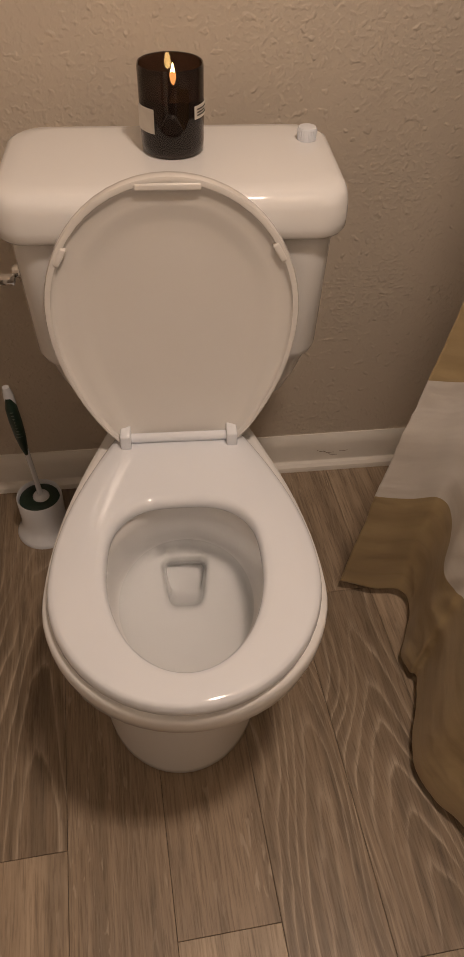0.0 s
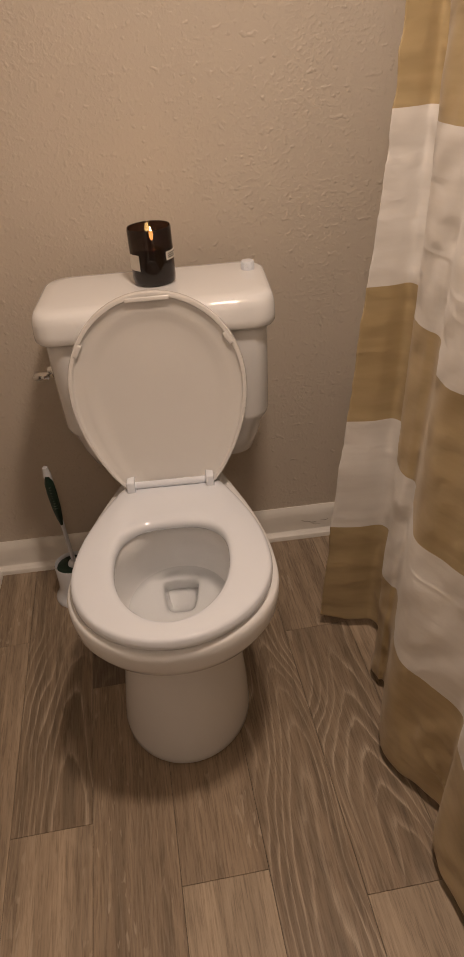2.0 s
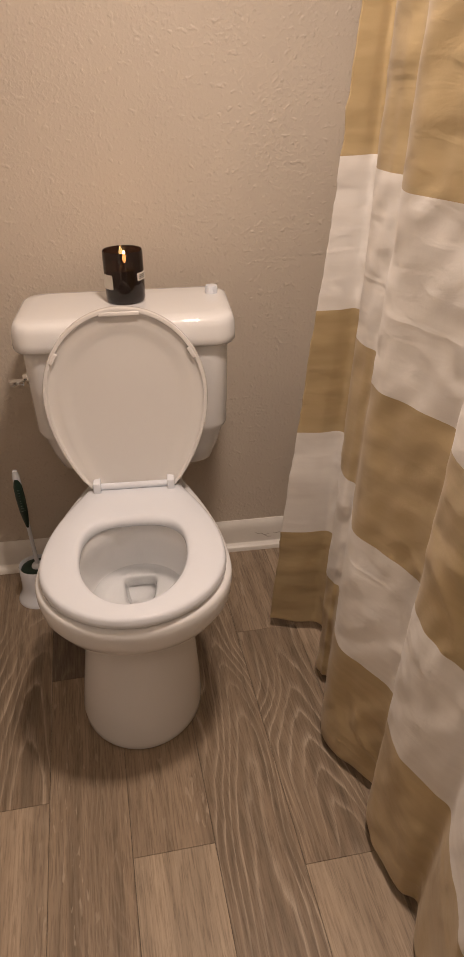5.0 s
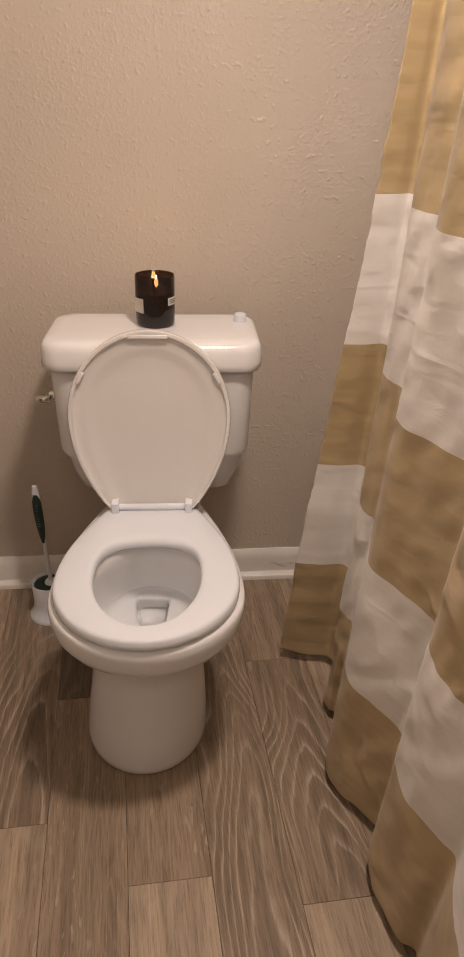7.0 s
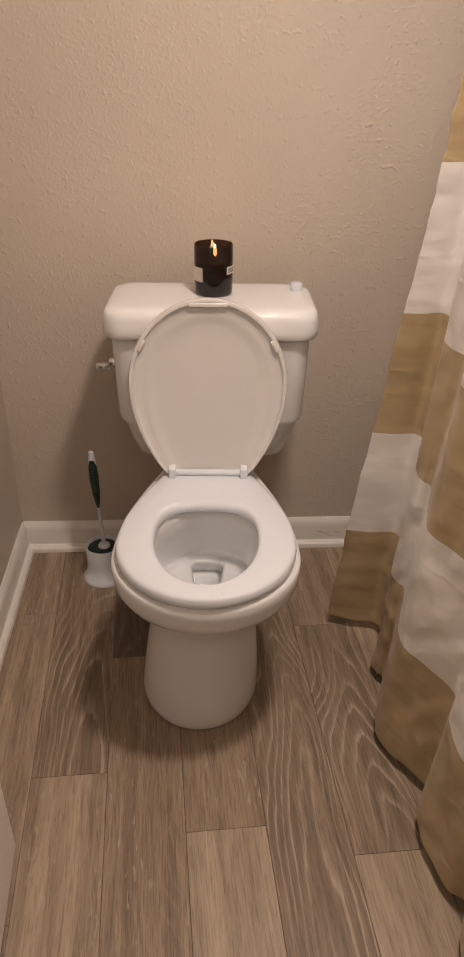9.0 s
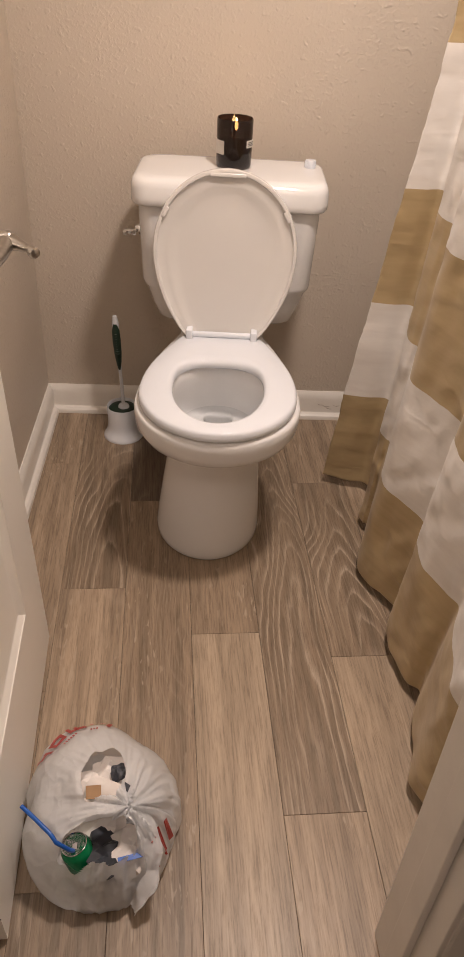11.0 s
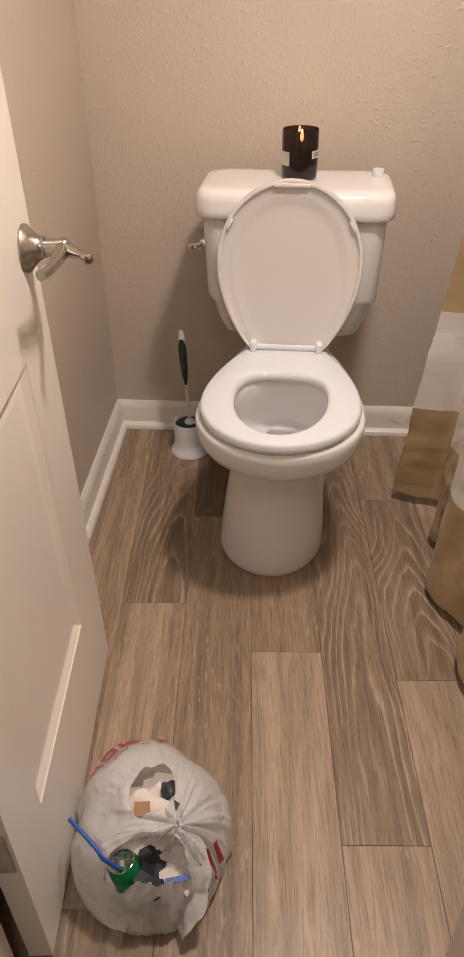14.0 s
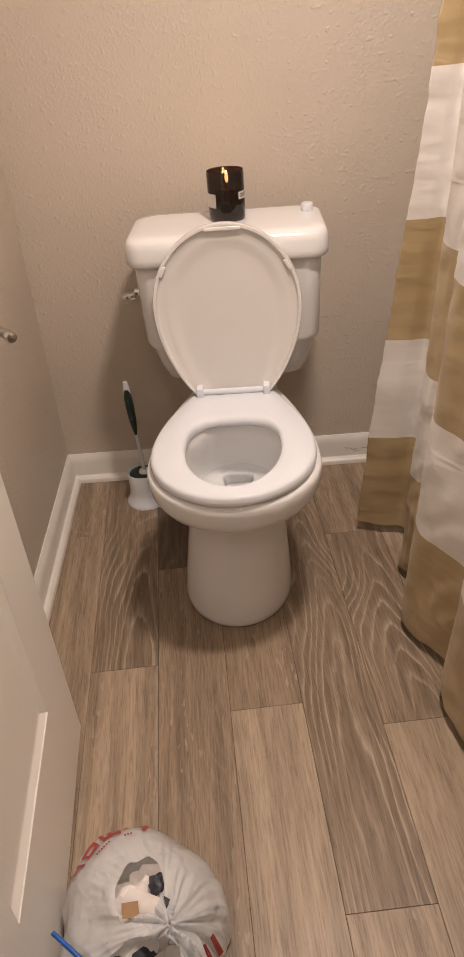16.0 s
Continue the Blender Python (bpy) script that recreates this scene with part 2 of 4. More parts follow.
CHROME = mottled("chrome", (0.62, 0.62, 0.62), (0.72, 0.72, 0.72), 30.0, 0.1, 0.0, 60.0, 1.0)
BRASS = mottled("painted_hinge", (0.34, 0.31, 0.27), (0.52, 0.48, 0.43), 55.0, 0.4, 0.2, 180.0, 0.7)


# ---- mesh helpers ----
def mesh_object(name, bm, mat, parent=None, label="", smooth=True, angle=40):
    me = bpy.data.meshes.new(name)
    bmesh.ops.recalc_face_normals(bm, faces=bm.faces)
    bm.to_mesh(me)
    bm.free()
    if smooth:
        for p in me.polygons:
            p.use_smooth = True
        me.set_sharp_from_angle(angle=radians(angle))
    for mt in (mat if isinstance(mat, (list, tuple)) else [mat]):
        me.materials.append(mt)
    ob = new(name, me)
    if parent:
        ob.parent = parent
    if label:
        tagged(ob, label)
    return ob


def part(name, bm, mat, parent, label="", smooth=True, angle=40):
    return mesh_object(name, bm, mat, parent, label, smooth, angle)


def thing(name, place, label, category, group="", kind=""):
    ob = new(name)
    ob.empty_display_size = 0.05
    ob.matrix_world = place
    return tagged(ob, label, category, group, kind)


def box(x0, x1, y0, y1, z0, z1, bevel=0.0, seg=2, bm=None):
    bm = bm or bmesh.new()
    vs = [bm.verts.new((x, y, z)) for x in (x0, x1) for y in (y0, y1) for z in (z0, z1)]
    fs = [bm.faces.new([vs[i] for i in f]) for f in
          ((0, 1, 3, 2), (4, 6, 7, 5), (0, 4, 5, 1), (2, 3, 7, 6), (0, 2, 6, 4), (1, 5, 7, 3))]
    if bevel:
        es = list({e for f in fs for e in f.edges})
        bmesh.ops.bevel(bm, geom=es, offset=bevel, segments=seg, affect="EDGES", profile=0.5)
    return bm


def loft(rings, close_first=True, close_last=True, bm=None):
    """A skin over rings of the same number of points."""
    bm = bm or bmesh.new()
    rows = [[bm.verts.new(p) for p in r] for r in rings]
    n = len(rows[0])
    for a, b in zip(rows, rows[1:]):
        for i in range(n):
            bm.faces.new((a[i], a[(i + 1) % n], b[(i + 1) % n], b[i]))
    if close_first:
        bm.faces.new(rows[0][::-1])
    if close_last:
        bm.faces.new(rows[-1])
    return bm


def lathe(profile, n=40, bm=None, at=(0, 0, 0), close=True):
    rings = [[(at[0] + r * math.cos(2 * math.pi * i / n), at[1] + r * math.sin(2 * math.pi * i / n), at[2] + z)
              for i in range(n)] for r, z in profile]
    return loft(rings, close, close, bm)


def tube(points, radii, n=14, bm=None):
    """A round bar along points, with a radius at each."""
    pts = [Vector(p) for p in points]
    rings = []
    up = Vector((0.13, 0.31, 0.94))
    for i, p in enumerate(pts):
        d = (pts[min(i + 1, len(pts) - 1)] - pts[max(i - 1, 0)]).normalized()
        s = d.cross(up).normalized()
        q = s.cross(d)
        r = radii[i] if isinstance(radii, (list, tuple)) else radii
        rings.append([tuple(p + r * (math.cos(a) * s + math.sin(a) * q)) for a in (2 * math.pi * k / n for k in range(n))])
    return loft(rings, True, True, bm)


def turned(bm, m):
    bmesh.ops.transform(bm, matrix=m, verts=bm.verts)
    return bm


# ---- the room ----
WALL_TURN = -3.0         # the walls stand slightly out of square with the planks
LEFT, FRONT, RIGHT, HIGH = -0.516, -1.40, 1.20, 2.44
BACK = pose(0, 0.183, 0, 0, 0, WALL_TURN)
SIDE = pose(LEFT, 0.21, 0, 0, 0, -2.3)
DOOR_L, DOOR_R, DOOR_H = -0.424, 0.180, 2.04

w = mesh_object("wall_north", box(-0.75, 1.5, 0.0, 0.12, 0.0, HIGH), WALL, smooth=False)
w.matrix_world = BACK
tagged(w, "greige painted back wall with orange-peel texture", "wall", kind="structure")
w = mesh_object("wall_west", box(-0.12, 0.0, FRONT - 0.3, 0.02, 0, HIGH), WALL, smooth=False)
w.matrix_world = SIDE
tagged(w, "greige painted side wall with orange-peel texture", "wall", kind="structure")
# out of sight; closes the room, white so it bounces light into the curtain
w = mesh_object("wall_east", box(RIGHT, RIGHT + 0.12, FRONT, 0.118, 0, HIGH), TRIM, smooth=False)
tagged(w, "unseen plain wall behind the shower curtain, white to bounce light", "wall", kind="structure")
bm = box(LEFT - 0.20, DOOR_L - 0.034, FRONT - 0.11, FRONT, 0, HIGH)
box(DOOR_R + 0.02, RIGHT + 0.12, FRONT - 0.11, FRONT, 0, HIGH, bm=bm)
box(DOOR_L - 0.034, DOOR_R + 0.02, FRONT - 0.11, FRONT, DOOR_H + 0.02, HIGH, bm=bm)
tagged(mesh_object("wall_south", bm, WALL, smooth=False), "greige painted wall with the doorway", "wall", kind="structure")
# hall that the camera backs into
bm = box(-1.2, -1.1, -3.3, FRONT - 0.11, 0, HIGH)
box(1.1, 1.2, -3.3, FRONT - 0.11, 0, HIGH, bm=bm)
box(-1.2, 1.2, -3.4, -3.3, 0, HIGH, bm=bm)
tagged(mesh_object("wall_hall", bm, WALL, smooth=False), "plain greige walls closing the hall", "wall", kind="structure")
tagged(mesh_object("ceiling", box(-1.3, 1.4, -3.4, 0.4, HIGH, HIGH + 0.1), CEIL, smooth=False),
       "plain off-white painted ceiling", "ceiling", kind="structure")


def moulding(length, height=0.091, thick=0.014, shoe=0.016):
    """Baseboard along +x from the origin, its back on y = 0, with a rounded shoe strip at the floor."""
    prof = [(0, 0), (-thick - shoe, 0), (-thick - shoe, 0.006), (-thick - shoe * 0.86, 0.012), (-thick - shoe * 0.5, 0.0175),
            (-thick - 0.001, 0.0195), (-thick, 0.021), (-thick, height * 0.72), (-thick + 0.002, height * 0.82), (-thick + 0.005, height * 0.9),
            (-thick + 0.0085, height * 0.96), (-0.003, height), (0, height)]
    return loft([[(x, y, z) for y, z in prof] for x in (0.0, length)])


b = mesh_object("baseboard_north", moulding(1.40), TRIM, angle=25)
b.matrix_world = BACK @ pose(-0.525, 0, 0)
tagged(b, "off-white painted baseboard with shoe strip", "baseboard", kind="structure")
CRACK = mottled("bare_edge", (0.26, 0.22, 0.185), (0.36, 0.31, 0.27), 60.0, 0.9)
for line in ([(0.795, 0.052), (0.803, 0.047), (0.812, 0.047), (0.822, 0.041), (0.836, 0.043)], [(0.822, 0.041), (0.830, 0.034), (0.845, 0.033)], [(0.848, 0.046), (0.860, 0.044), (0.868, 0.047)]):
    part("paint_crack", tube([(x + 0.072, -0.0142, z) for x, z in line], [0.0004] + [0.0008] * (len(line) - 2) + [0.0004], 6), CRACK, b, "flaked paint line")
b = mesh_object("baseboard_west", moulding(1.60), TRIM, angle=25)
b.matrix_world = SIDE @ pose(0, -1.60, 0, 0, 0, 90)
tagged(b, "off-white painted baseboard with shoe strip", "baseboard", kind="structure")


def casing(name, x, side):
    """Jamb with stop strip and casing boards of one side of the doorway; side is +1 where the opening lies towards +x."""
    top = thing(name, pose(x, FRONT, 0), "off-white painted door jamb and casing with worn edge", "door frame", kind="structure")
    lo, hi = sorted((0.0, -0.02 * side))
    part("jamb", box(lo, hi, -0.125, 0.012, 0, DOOR_H, 0.002), TRIM, top, smooth=False)
    lo, hi = sorted((0.0, 0.011 * side))
    part("door_stop", box(lo, hi, -0.085, -0.045, 0, DOOR_H, 0.002), TRIM, top, smooth=False)
    lo, hi = sorted((-0.006 * side, -0.066 * side))
    part("casing", box(lo, hi, 0.0, 0.014, 0, DOOR_H + 0.06, 0.004), TRIM, top, smooth=False)
    part("casing", box(lo, hi, -0.128, -0.11, 0, DOOR_H + 0.06, 0.005), TRIM, top, smooth=False)
    return top


casing("door_frame_hinge", DOOR_L - 0.016, 1)
casing("door_frame_strike", DOOR_R, -1)
tagged(mesh_object("door_head", box(DOOR_L - 0.014, DOOR_R, FRONT - 0.125, FRONT + 0.012, DOOR_H, DOOR_H + 0.02, 0.002), TRIM, smooth=False),
       "off-white painted head of the door frame", "door frame", kind="structure")

# ---- toilet ----
NF, NS, NB = 28, 12, 5


def egg(hw, front, back, wide, back_hw, z, power=1.05):
    """A bowl's outline: a round front, sides that taper to a straight back."""
    pts = []
    for i in range(NF + 1):
        a = math.pi * i / NF
        pts.append((hw * math.cos(a), wide + (front - wide) * math.sin(a) ** 1.0, z))
    side = []
    for i in range(1, NS + 1):
        u = i / NS
        side.append((back_hw + (hw - back_hw) * math.cos(u * math.pi / 2) ** power, wide + (back - wide) * u, z))
    left = [(-x, y, z) for x, y, z in side]
    across = [(-back_hw + 2 * back_hw * i / (NB + 1), back, z) for i in range(1, NB + 1)]
    return pts + left + across + side[::-1]


def ellipse_hole(hw, front, back, z, flat=0.0, wide=None):
    """A loop of as many points as egg() gives, without a straight back."""
    wide = (front + back) / 2 if wide is None else wide
    pts = []
    for i in range(NF + 1):
        a = math.pi * i / NF
        pts.append((hw * math.cos(a), wide + (front - wide) * math.sin(a), z))
    m = 2 * NS + NB
    for i in range(1, m + 1):
        a = math.pi + math.pi * i / (m + 1)
        c, s = math.cos(a), -math.sin(a)
        pts.append((hw * math.copysign(abs(c) ** (1 - flat), c), wide + (back - wide) * s ** (1 - flat), z))
    return pts


def slot(back_hw, front_hw, front, back, z, power=5.0):
    """A rounded trapezoid with as many points as egg() gives, wider at its back."""
    mid, half, pts = (front + back) / 2, (back - front) / 2, []
    m = 2 * NS + NB
    turns = [math.pi * i / NF for i in range(NF + 1)] + [math.pi + math.pi * i / (m + 1) for i in range(1, m + 1)]
    for a in turns:
        c, sn = math.cos(a), -math.sin(a)
        r = (abs(c) ** power + abs(sn) ** power) ** (-1 / power)
        hw = front_hw + (back_hw - front_hw) * (r * sn + 1) / 2
        pts.append((hw * r * c, mid + half * r * sn, z))
    return pts


def rounded(hx, hy0, hy1, r, z, n=7):
    """A rectangle from y = hy0 (front) to hy1 with rounded corners."""
    pts = []
    for cx, cy, a0 in ((hx - r, hy1 - r, 0), (-hx + r, hy1 - r, 90), (-hx + r, hy0 + r, 180), (hx - r, hy0 + r, 270)):
        for i in range(n):
            a = radians(a0 + 90 * i / (n - 1))
            pts.append((cx + r * math.cos(a), cy + r * math.sin(a), z))
    return pts


toilet = thing("toilet", pose(-0.008, -0.2146, 0, 0, 0, -5.2), "white china toilet with round bowl, seat down and lid raised", "toilet")
rings = [[(x + dx, y, zz) for x, y, zz in egg(hw, f, b, w, bh, z)] for hw, f, b, w, bh, z, dx in (
    (0.129, -0.308, 0.13, -0.15, 0.10, 0.0, -0.016), (0.133, -0.312, 0.13, -0.15, 0.10, 0.006, -0.016), (0.133, -0.312, 0.13, -0.15, 0.10, 0.02, -0.016),
    (0.128, -0.304, 0.13, -0.15, 0.095, 0.08, -0.013), (0.120, -0.294, 0.13, -0.15, 0.09, 0.16, -0.010), (0.114, -0.288, 0.13, -0.15, 0.09, 0.22, -0.007),
    (0.112, -0.287, 0.13, -0.15, 0.09, 0.262, -0.005), (0.114, -0.292, 0.13, -0.155, 0.09, 0.285, -0.003), (0.123, -0.311, 0.13, -0.17, 0.095, 0.305, -0.002),
    (0.142, -0.350, 0.14, -0.20, 0.10, 0.325, 0.0), (0.160, -0.388, 0.15, -0.23, 0.105, 0.343, 0.0), (0.172, -0.412, 0.12, -0.245, 0.096, 0.362, 0.0), (0.182, -0.425, 0.11, -0.25, 0.100, 0.384, 0.0),
    (0.185, -0.430, 0.105, -0.25, 0.102, 0.408, 0.0), (0.185, -0.430, 0.105, -0.25, 0.102, 0.421, 0.0), (0.182, -0.427, 0.105, -0.25, 0.097, 0.429, 0.0), (0.170, -0.417, 0.10, -0.25, 0.093, 0.432, 0.0))]
rings += [ellipse_hole(hw, f, b, z, fl) for hw, f, b, z, fl in (
    (0.122, -0.388, -0.096, 0.432, 0.0), (0.118, -0.385, -0.099, 0.425, 0.0), (0.117, -0.384, -0.098, 0.405, 0.0), (0.118, -0.380, -0.092, 0.385, 0.0),
    (0.118, -0.372, -0.084, 0.36, 0.0), (0.115, -0.350, -0.072, 0.335, 0.0), (0.107, -0.318, -0.060, 0.309, 0.0), (0.097, -0.288, -0.056, 0.294, 0.05),
    (0.078, -0.248, -0.056, 0.279, 0.1), (0.058, -0.212, -0.058, 0.269, 0.15))]
# the outlet: a rounded slot, wider at the back, whose front ramp runs down and back under the rear wall
rings += [slot(hb, hf, f, b, z) for hb, hf, f, b, z in (
    (0.0435, 0.033, -0.182, -0.064, 0.2645), (0.0405, 0.0290, -0.174, -0.070, 0.2620), (0.0390, 0.0270, -0.170, -0.072, 0.2585), (0.0375, 0.0260, -0.164, -0.0725, 0.252),
    (0.0365, 0.0250, -0.156, -0.068, 0.236), (0.0350, 0.0250, -0.132, -0.058, 0.212), (0.0330, 0.0240, -0.100, -0.046, 0.180))]
part("bowl", loft(rings), CHINA, toilet, angle=60)
shelf = [rounded(0.105, 0.03, 0.26, 0.03, z) for z in (0.30, 0.425, 0.432)] + [rounded(0.10, 0.035, 0.255, 0.03, 0.436)]
part("tank_shelf", loft(shelf), CHINA, toilet, angle=50)

WATER = material("bowl_water", (0.68, 0.70, 0.70), 0.02)
bsdf(WATER).inputs["Transmission Weight"].default_value = 1.0
bsdf(WATER).inputs["IOR"].default_value = 1.33
bm = bmesh.new()
bm.faces.new([bm.verts.new(p) for p in ellipse_hole(0.1005, -0.300, -0.0585, 0.300, 0.03)])
o = part("water", bm, WATER, toilet, "clear water standing in the bowl")
o.visible_shadow = False

# seat ring: a rounded section swept between the outer outline and the hole
outer = egg(0.1745, -0.431, 0.018, -0.245, 0.098, 0.0, 0.98)
inner = ellipse_hole(0.1015, -0.385, -0.117, 0.0, 0.30, -0.228)
rings = []
for t, z in ((0.02, 0.4365), (-0.01, 0.4385), (-0.012, 0.4455), (0.01, 0.4525), (0.045, 0.4558), (0.12, 0.4578), (0.45, 0.4590), (0.80, 0.4584), (0.92, 0.4572), (0.975, 0.4540), (1.0, 0.4475), (1.0, 0.4400), (0.97, 0.4345)):
    rings.append([(a[0] + (b[0] - a[0]) * t, a[1] + (b[1] - a[1]) * t, z) for a, b in zip(outer, inner)])
bm = loft(rings + [rings[0]], False, False)
bmesh.ops.remove_doubles(bm, verts=bm.verts, dist=1e-5)
part("seat", bm, PLASTIC, toilet, "glossy white plastic seat ring", angle=60)

# lid, built lying in the seat's plane (y towards its tip) and then raised
LID_UP = pose(0, 0.008, 0.462) @ pose(0, 0, 0, 90 - 5.5, 0, 0)


def lid_outline(grow, z):
    return [(x, -y, z) for x, y, _ in egg(0.168 + grow, -0.386 - grow, 0.0 + min(0, -grow * 0.3), -0.205, 0.090 + grow * 0.6, 0, 0.82)]


rings = [lid_outline(g, z) for g, z in ((-0.014, -0.0170), (-0.004, -0.0140), (0.0, -0.006), (0.0, 0.004), (-0.0015, 0.0085), (-0.005, 0.0095),
                                        (-0.0085, 0.0085), (-0.010, 0.004), (-0.013, 0.0012), (-0.030, 0.0006), (-0.040, -0.0016), (-0.050, -0.0052), (-0.062, -0.0078), (-0.090, -0.0092))]
bm = loft(rings)
lid = part("lid", turned(bm, LID_UP), LIDPLASTIC, toilet, "raised white plastic lid leaning on the tank", angle=50)
for a in (30, 90, 150):
    x, y = 0.158 * math.cos(radians(a)), 0.205 + 0.166 * math.sin(radians(a))
    wide = 0.040 if a == 90 else 0.013
    bm = box(-wide, wide, -0.003, 0.006, 0.0, 0.0108, 0.0025, 3)
    part("bumper", turned(bm, LID_UP @ pose(x, y, 0, 0, 0, a - 90)), LIDPLASTIC, lid)
for x in (-0.079, 0.079):
    bm = box(x - 0.008, x + 0.008, -0.012, 0.018, 0.455, 0.481, 0.003, 3)
    part("hinge", bm, PLASTIC, toilet)
bm = tube([(-0.072, 0.006, 0.464), (0.072, 0.006, 0.464)], 0.0075)
part("hinge_bar", bm, PLASTIC, toilet)


TX = 0.005
tank_rings = [rounded(hx, f, b, r, z) for hx, f, b, r, z in (
    (0.140, 0.145, 0.235, 0.03, 0.445), (0.160, 0.118, 0.262, 0.04, 0.448), (0.173, 0.104, 0.272, 0.045, 0.458), (0.187, 0.092, 0.280, 0.045, 0.498),
    (0.199, 0.080, 0.284, 0.045, 0.543), (0.2050, 0.075, 0.286, 0.045, 0.550), (0.2085, 0.072, 0.287, 0.045, 0.562), (0.2150, 0.069, 0.289, 0.04, 0.763))]
bm = turned(loft(tank_rings), Matrix.Translation((TX, 0, 0)))
tank = part("tank", bm, CHINA, toilet, "white china cistern that narrows downwards", angle=50)
lid_rings = [rounded(hx, f, b, r, z) for hx, f, b, r, z in (
    (0.208, 0.076, 0.290, 0.03, 0.749), (0.2255, 0.059, 0.299, 0.042, 0.750), (0.2295, 0.0550, 0.301, 0.046, 0.755), (0.2300, 0.0545, 0.301, 0.046, 0.768), (0.2290, 0.0555, 0.300, 0.046, 0.790), (0.2265, 0.058, 0.298, 0.046, 0.801),
    (0.2225, 0.063, 0.294, 0.045, 0.8080), (0.2150, 0.072, 0.288, 0.044, 0.8118), (0.195, 0.092, 0.275, 0.04, 0.8130), (0.10, 0.14, 0.24, 0.03, 0.8132))]
bm = turned(loft(lid_rings), Matrix.Translation((TX, 0, 0)))
part("tank_lid", bm, CHINA, toilet, "glossy white china tank lid", angle=60)
bm = tube([(TX - 0.205, 0.130, 0.676), (TX - 0.2165, 0.130, 0.676), (TX - 0.2170, 0.130, 0.676), (TX - 0.226, 0.130, 0.676)], [0.0155, 0.0155, 0.010, 0.008])
box(TX - 0.254, TX - 0.222, 0.106, 0.126, 0.665, 0.676, 0.003, bm=bm)
part("flush_lever", bm, CHROME, toilet, "chrome flush lever on the tank's side")

# ---- candle and cap on the tank ----
GLASS = material("black_glass", (0.075, 0.045, 0.036), 0.03)
bsdf(GLASS).inputs["Transmission Weight"].default_value = 0.9
WAX = material("candle_wax", (0.05, 0.035, 0.028), 0.35)
bsdf(WAX).inputs["Subsurface Weight"].default_value = 0.3
FLAME = material("flame", (1, 0.7, 0.3), 0.5)
bsdf(FLAME).inputs["Emission Color"].default_value = (1.0, 0.62, 0.24, 1)
bsdf(FLAME).inputs["Emission Strength"].default_value = 28.0
PAPER = mottled("label_paper", (0.62, 0.58, 0.52), (0.70, 0.66, 0.60), 80.0, 0.6)
INK = material("label_ink", (0.08, 0.07, 0.06), 0.6)
candle = thing("candle", pose(0.020, -0.016, 0.8134), "lit candle in a black glass jar on the toilet tank", "candle")
part("jar", lathe([(0.010, 0.0), (0.038, 0.0), (0.0415, 0.004), (0.042, 0.015), (0.0425, 0.104), (0.0415, 0.107), (0.040, 0.106), (0.0395, 0.09), (0.0395, 0.006), (0.010, 0.005)], 48),
     GLASS, candle, angle=50)
part("wax", lathe([(0.010, 0.0055), (0.0385, 0.0065), (0.0390, 0.066), (0.0388, 0.0705), (0.034, 0.0685), (0.006, 0.0675)], 40), WAX, candle)
part("wick", tube([(0, 0, 0.067), (0.001, 0, 0.074), (0.003, 0, 0.079)], 0.0012, 8), INK, candle)
part("flame", lathe([(0.0008, 0.076), (0.0034, 0.080), (0.0044, 0.085), (0.0036, 0.092), (0.0018, 0.099), (0.0004, 0.105)], 16, at=(0.003, 0, 0)), FLAME, candle)


def curved_label(a0, a1, z0, z1, radius=0.0431, n=12):
    rings = []
    for rr in (radius, radius + 0.0004):
        rings.append([(rr * math.cos(radians(a0 + (a1 - a0) * i / n)), rr * math.sin(radians(a0 + (a1 - a0) * i / n)), z0) for i in range(n + 1)]
                     + [(rr * math.cos(radians(a1 - (a1 - a0) * i / n)), rr * math.sin(radians(a1 - (a1 - a0) * i / n)), z1) for i in range(n + 1)])
    return loft(rings)


lab = part("label", curved_label(172, 232, 0.032, 0.062), PAPER, candle, "off-white paper label")
lab2 = part("label", curved_label(306, 352, 0.048, 0.064), PAPER, candle, "small white paper sticker with print")
for z, a0, a1 in ((0.0595, 312, 346), (0.056, 312, 338), (0.0525, 312, 343)):
    part("print_bar", curved_label(a0, a1, z - 0.0008, z + 0.0008, 0.0436), INK, lab2)
lamp = bpy.data.lights.new("candle_light", "POINT")
lamp.energy, lamp.color, lamp.shadow_soft_size = 0.09, (1.0, 0.55, 0.22), 0.008
o = new("candle_light", lamp)
o.location = (0.023, -0.016, 0.8134 + 0.125)

cap = thing("plastic_cap", pose(0.208, -0.006, 0.8115), "small white plastic screw cap on the tank lid", "cap")
part("cap", lathe([(0.004, 0.0), (0.0125, 0.0), (0.0130, 0.001), (0.0130, 0.017), (0.0120, 0.0185), (0.004, 0.019)], 28), PLASTIC, cap)
for i in range(24):
    a = 2 * math.pi * i / 24
    bm = box(-0.0007, 0.0007, 0.0126, 0.0136, 0.002, 0.016)
    part("ridge", turned(bm, pose(0, 0, 0, 0, 0, math.degrees(a))), PLASTIC, cap, smooth=False)

